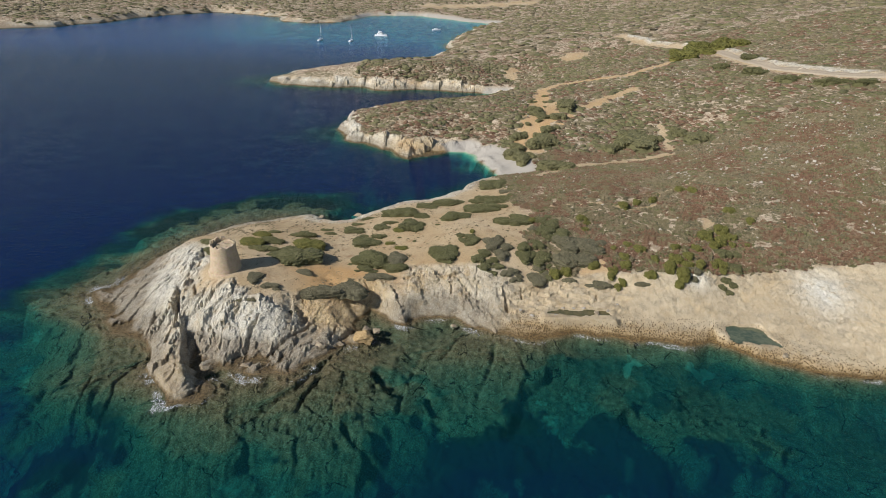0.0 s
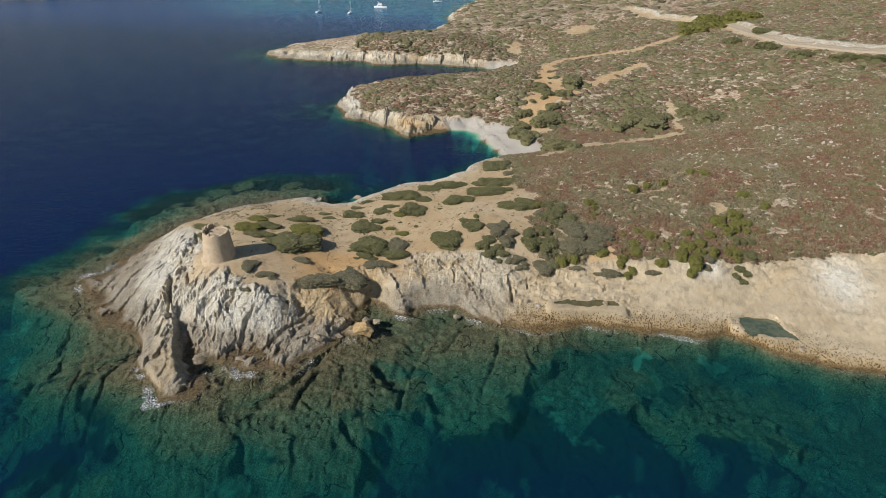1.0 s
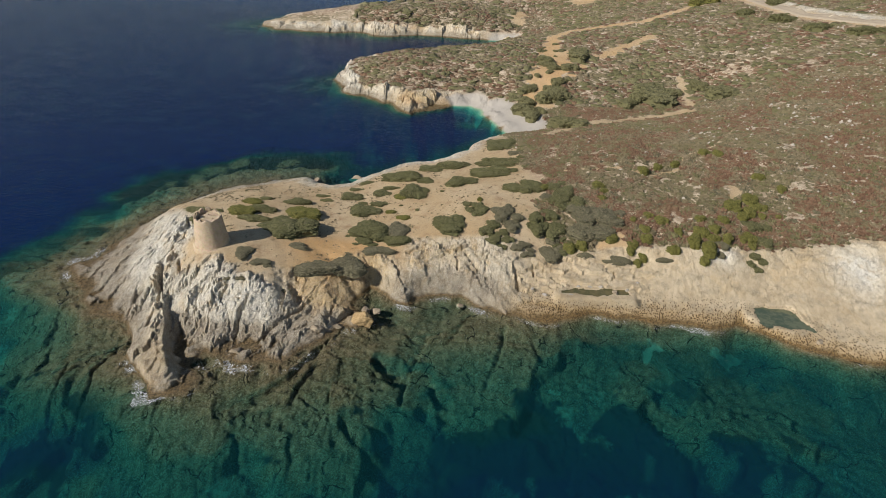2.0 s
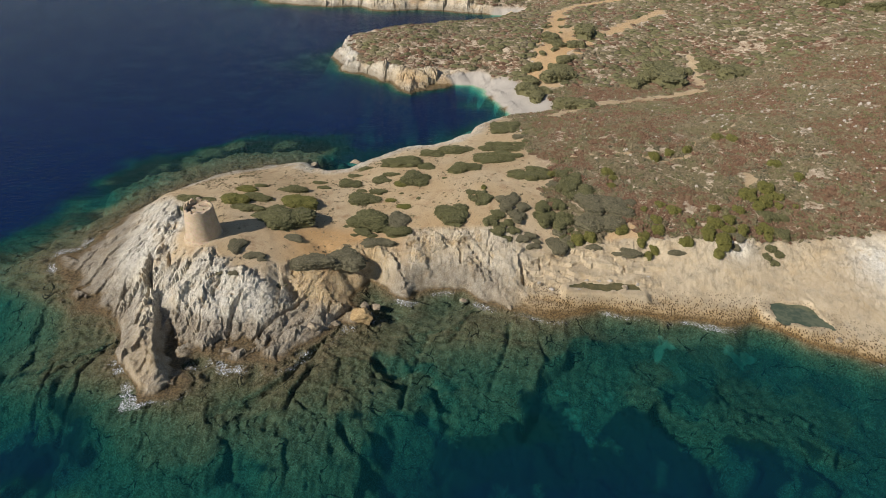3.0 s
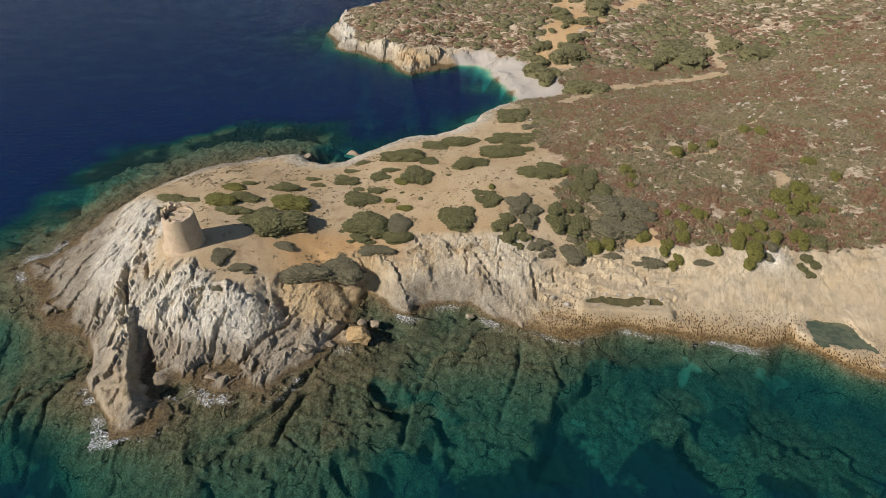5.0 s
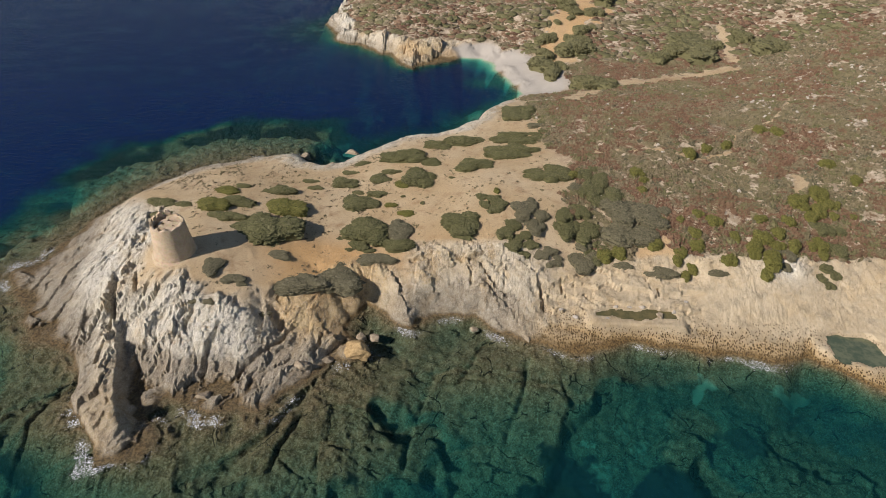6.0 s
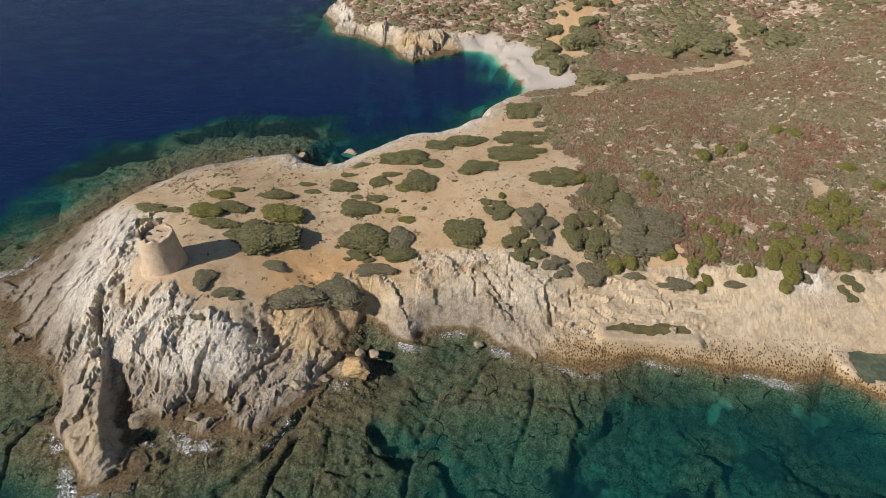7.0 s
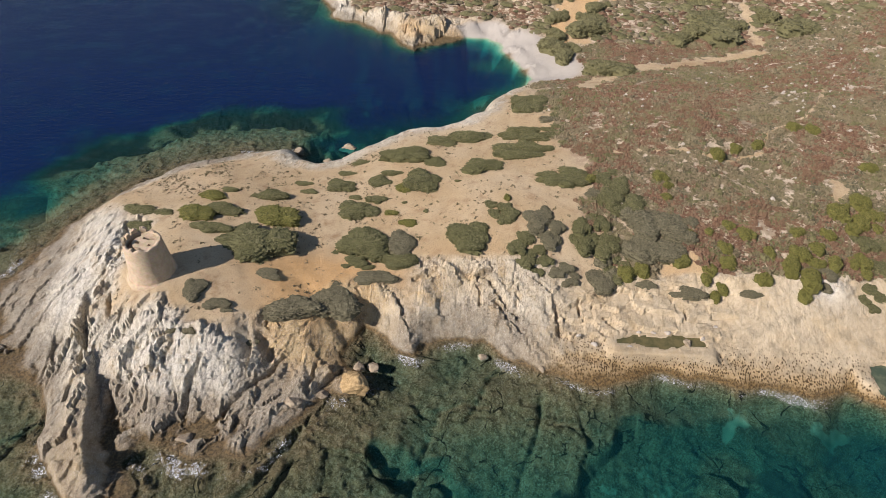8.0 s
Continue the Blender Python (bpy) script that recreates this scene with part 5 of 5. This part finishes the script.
EDGE_JUNIPER = [(7.4, 158.1, 0.7, 0.9), (25.8, 165.3, 1.4, 1.6), (24.4, 164.1, 0.6, 0.6), (30.1, 141.3, 1.6, 1.6), (33.1, 142, 1.4, 1.5), (40.7, 143.2, 1.5, 1.6), (46, 139.6, 2.7, 3.5), (49.1, 142.8, 1.4, 1.9), (54.8, 139.9, 1.3, 1.7), (62.7, 142.3, 3.7, 4.1), (61.4, 137.1, 1.1, 1.4), (59.7, 141.1, 1.2, 1.6), (75.5, 154.3, 2.9, 3.7), (80.5, 154.2, 2.2, 2.9), (74.1, 143.7, 2.1, 2.7), (57.3, 145.2, 1, 1.3), (43.1, 149.5, 1, 1.3), (47.1, 150.3, 0.9, 1.1), (41.5, 163.1, 1.2, 1.2), (40.8, 159.5, 1.3, 1.1), (55.2, 173.9, 1.7, 2.2), (59.7, 176.3, 1.2, 1.5), (75.8, 184.9, 1.3, 1.6), (79.1, 182.5, 1.4, 1.8), (65.2, 178.1, 1.3, 1.7)]
EDGE_JUNIPER_MORE = [(48.7, 146.1, 1.2, 1.4), (66.5, 146.6, 1.3, 1.5), (40.9, 166.2, 1.4, 1.6), (53.8, 149.2, 1.5, 1.7), (63.8, 150.1, 1.3, 1.5), (69.9, 149.7, 1.4, 1.6), (84.6, 151.8, 0.8, 0.9), (51.2, 151.8, 1.1, 1.3), (85.7, 169.0, 1.5, 1.7), (89.7, 162.8, 1.3, 1.5), (79.1, 159.1, 1.8, 2.4), (68.8, 143.3, 1.7, 1.8)]
POINT_GREY = [(-12.9, 146, 2.8, 3.6), (-17.9, 136.7, 3.3, 1.5), (-24.6, 132.2, 4.5, 4.2), (-32.5, 128, 5.6, 2.8), (-47.3, 127.8, 2, 2.3), (-42.9, 125.9, 2, 1.2), (-41.2, 124.9, 1, 0.5), (-48.5, 120.8, 1.1, 0.8), (-45.6, 120.4, 0.9, 0.7), (-36.7, 121.8, 1.5, 0.7), (-36.8, 134.2, 2.7, 1.2)]
EDGE_GREY = [(14.8, 150.5, 3.7, 4.8), (20.1, 194.9, 2.4, 1.3), (18, 140.3, 2.8, 2.2), (25.5, 142, 3.4, 4.4), (33.4, 139, 1.7, 1.1), (41.5, 137.6, 2.6, 1.5), (36.6, 150, 6.5, 6.7), (43.8, 152.8, 1.5, 1.5), (25.7, 160.7, 1.5, 1.2), (52.3, 137.2, 1.8, 1.1), (38.8, 137, 1.2, 0.6), (65.5, 141, 2.5, 3.3)]
VALLEY_MASTIC = [(17.2, 243.1, 1.8, 1.6), (41.8, 311.6, 4.2, 5.5), (44, 304.5, 3, 3.9), (46.3, 301.9, 2.7, 3.5), (53.7, 301.9, 3.4, 4.3), (32.1, 281.9, 3.8, 4.4), (29.2, 291.5, 1.6, 2), (34.4, 280.7, 2, 2.5), (40.4, 281.9, 1.8, 2.3), (46.9, 286.6, 3.4, 4.4), (30.1, 270.6, 3.6, 4.7), (27.9, 261.4, 5.2, 6.5), (32.2, 254.6, 3.9, 5.1), (35.9, 259.9, 2.6, 3.4), (59.8, 317.5, 5.8, 7.5), (43, 273, 6.2, 8), (44.5, 237.3, 6.5, 5.5), (86.1, 271.8, 9, 11.6), (79.3, 271.3, 3.8, 4.9), (73.4, 264.9, 3.7, 4.8), (92.9, 272.1, 3.9, 5), (112.5, 261.6, 6.4, 8.3), (105.4, 277.6, 3.7, 4.8)]
HILL_JUNIPER = [(157, 412, 6.5, 7), (164, 420, 7, 8), (172, 414, 6, 7), (150, 402, 6, 7), (179, 422, 7, 8), (146, 415, 5, 6), (163, 404, 5, 5), (140, 395, 5, 6), (186, 412, 6, 6)]
ROADSIDE_MASTIC = [(160, 330, 6, 5), (152, 352, 5, 5), (167, 306, 6, 4), (178, 290, 7, 4), (188, 282, 6, 3.5), (203, 276, 7, 4), (172, 366, 5, 5), (216, 270, 6, 4)]

valley_rng = np.random.default_rng(31)
VALLEY_MASTIC += [(x, y, r, r * 1.15) for x, y, r in zip(40 + valley_rng.uniform(-9, 12, 26), np.linspace(266, 340, 26) + valley_rng.uniform(-3, 3, 26), valley_rng.uniform(0.7, 1.9, 26))]
mastic = shrub_kinds(MASTIC, 6, 6, 0.08, 600)
juniper = shrub_kinds(JUNIPER, 5, 5, 0.09, 500)
valley = shrub_kinds(SCRUB, 4, 6, 0.08, 500)
grey = shrub_kinds(GREY, 4, 7, 0.078, 600)
plant_shrubs("mastic_shrub", POINT_MASTIC + POINT_MASTIC_MORE, mastic, "dense dark green mastic shrub on the tan headland", "shrubs on the headland")
plant_shrubs("mastic_shrub", broken_up(EDGE_MASTIC, 2.9, 1), mastic, "dense green mastic shrub at the edge of the heath", "shrubs along the heath")
plant_shrubs("juniper_shrub", POINT_JUNIPER, juniper, "bright olive-green juniper shrub on the tan headland", "shrubs on the headland")
plant_shrubs("juniper_shrub", broken_up(EDGE_JUNIPER + EDGE_JUNIPER_MORE, 2.6, 3), juniper, "round yellow-green juniper shrub standing out of the heath", "shrubs along the heath", 0.8)
plant_shrubs("grey_shrub", POINT_GREY, grey, "low grey-green shrub on dry earth near the cliff", "shrubs on the headland", 0.32)
plant_shrubs("grey_shrub", broken_up(EDGE_GREY, 2.7, 2), grey, "grey-green shrub at the edge of the heath", "shrubs along the heath")
plant_shrubs("valley_shrub", VALLEY_MASTIC, valley, "round green shrub on sandy ground behind the beach", "shrubs behind the beach", 0.5, 3.0)

plant_shrubs("hill_bush", HILL_JUNIPER, juniper, "tall bright green bush beside the hillside road", "bushes along the road", 0.6, 4.5)
plant_shrubs("hill_bush", ROADSIDE_MASTIC, mastic, "dark green bush below the hillside road", "bushes along the road", 0.5, 3.0)

# ---- heath beyond counting ----
wild = np.random.default_rng(21)


def grow(x0, x1, y0, y1, every):
    """Places strewn over a stretch of the plan, one to so many square metres."""
    n = int((x1 - x0) * (y1 - y0) / every)
    return wild.uniform(x0, x1, n), wild.uniform(y0, y1, n)


def heath(name, x0, x1, y0, y1, every, low, high, material, label, keep):
    x, y = grow(x0, x1, y0, y1, every)
    cover = sample("duff", x, y) * (1 - sample("bare", x, y)) * (sample("sand", x, y) < 0.2) * (sample("d", x, y) > 4) * (x < 0.78 * y + 14) * (x > -0.78 * y - 14)
    cover = cover * np.maximum(ease(rough(x, y, 7, 3, 170), -0.5, -0.15), ease(y, 150, 146))
    ok = (wild.uniform(size=len(x)) < cover * keep(x, y)) & (cover > 0.25)
    x, y = x[ok], y[ok]
    r = low + (high - low) * wild.uniform(size=len(x)) ** 2
    return scatter(name, x, y, r, r * (wild.uniform(0.32, 0.62, len(x)) if y1 < 300 else wild.uniform(0.22, 0.42, len(x))), material, label, "heath", wild, 10, 3, leafy=12 if y1 < 300 else 0, soft=y1 > 300)


def green_zone(x, y):
    return np.clip(ease(rough(x, y, 20, 3, 190), 0.02, 0.25) + 0.8 * spot(x, y, 76, 156, 12, 9) + 0.7 * ease(y, 149, 143) + 0.7 * spot(x, y, 20, 200, 16, 14) + 0.8 * spot(x, y, 55, 222, 40, 9), 0, 1)


NEAR, MID, FARTHER = (10, 190, 138, 262), (-70, 300, 262, 470), (-760, 560, 470, 1350)
heath("heather", *NEAR, 0.62, 0.42, 1.45, RUSSET, "low russet heather bushes on the heath", lambda x, y: 0.08 + 0.85 * red_zone(x, y))
heath("scrub", *NEAR, 0.62, 0.42, 1.5, HEATH, "low brown and olive scrub on the heath", lambda x, y: 0.75 - 0.35 * red_zone(x, y))
heath("green_scrub", *NEAR, 1.3, 0.46, 1.5, SCRUB, "patches of dark green scrub on the heath", lambda x, y: 0.10 + 0.75 * green_zone(x, y))
heath("grey_scrub", *NEAR, 1.5, 0.36, 1.25, GREY, "patches of grey scrub on the heath", lambda x, y: 0.55 - 0.3 * red_zone(x, y))
heath("hill_scrub", *MID, 2.5, 0.8, 2.2, HEATH, "brown scrub on the hillside", lambda x, y: 0.85 - 0.4 * red_zone(x, y))
heath("hill_heather", *MID, 4.4, 0.8, 2.0, RUSSET, "russet heather on the hillside", lambda x, y: 0.15 + 0.7 * red_zone(x, y))
heath("hill_thicket", *MID, 4.6, 1.1, 3.0, SCRUB, "green thickets on the hillside", lambda x, y: 0.2 + 0.7 * green_zone(x, y))
heath("far_scrub", *FARTHER, 60, 2.2, 5.5, HEATH, "brown scrub on the far hills", lambda x, y: 0.8 + 0 * x)
heath("far_thicket", *FARTHER, 60, 2.2, 5.5, SCRUB, "dark green thickets on the far hills", lambda x, y: 0.25 + 0.7 * green_zone(x, y))


def stones():
    """Pale stones that lie about the heath."""
    x, y = grow(20, 240, 150, 420, 5.0)
    dense = 0.03 + 0.9 * spot(x, y, 104, 212, 26, 12) + 0.5 * spot(x, y, 150, 230, 45, 45) + 0.5 * ease(rough(x, y, 24, 3, 260), 0.12, 0.35) + 0.35 * spot(x, y, 120, 175, 30, 25)
    ok = (sample("duff", x, y) > 0.3) & (wild.uniform(size=len(x)) < dense) & (x < 0.78 * y + 14)
    x, y = x[ok], y[ok]
    r = 0.2 + 0.6 * wild.uniform(size=len(x)) ** 2
    scatter("pale_stones", x, y, r, r * 0.9, WHITE_STONE, "pale weathered stones strewn over the heath", "stones", wild, 8, 2)


stones()


def tufts():
    """Small dry plants strewn on the bare headland."""
    x, y = grow(-85, 40, 122, 215, 0.5)
    dense = 0.22 + 1.0 * spot(x, y, -60, 168, 16, 10) + 0.35 * spot(x, y, -20, 160, 24, 20) + 0.5 * spot(x, y, -3, 147, 8, 5)
    ok = (sample("rock", x, y) < 0.5) & (sample("duff", x, y) < 0.4) & (sample("d", x, y) > 3) & (wild.uniform(size=len(x)) < dense * ease(rough(x, y, 8, 3, 200), -0.35, 0.25)) & (np.hypot(x + 55, y - 131.5) > 6)
    x, y = x[ok], y[ok]
    r = 0.14 + 0.34 * wild.uniform(size=len(x)) ** 3
    scatter("dry_tufts", x, y, r, r * 0.7, HEATH, "small dark dry tufts strewn on the tan earth", "low plants", wild, 6, leafy=6)


tufts()
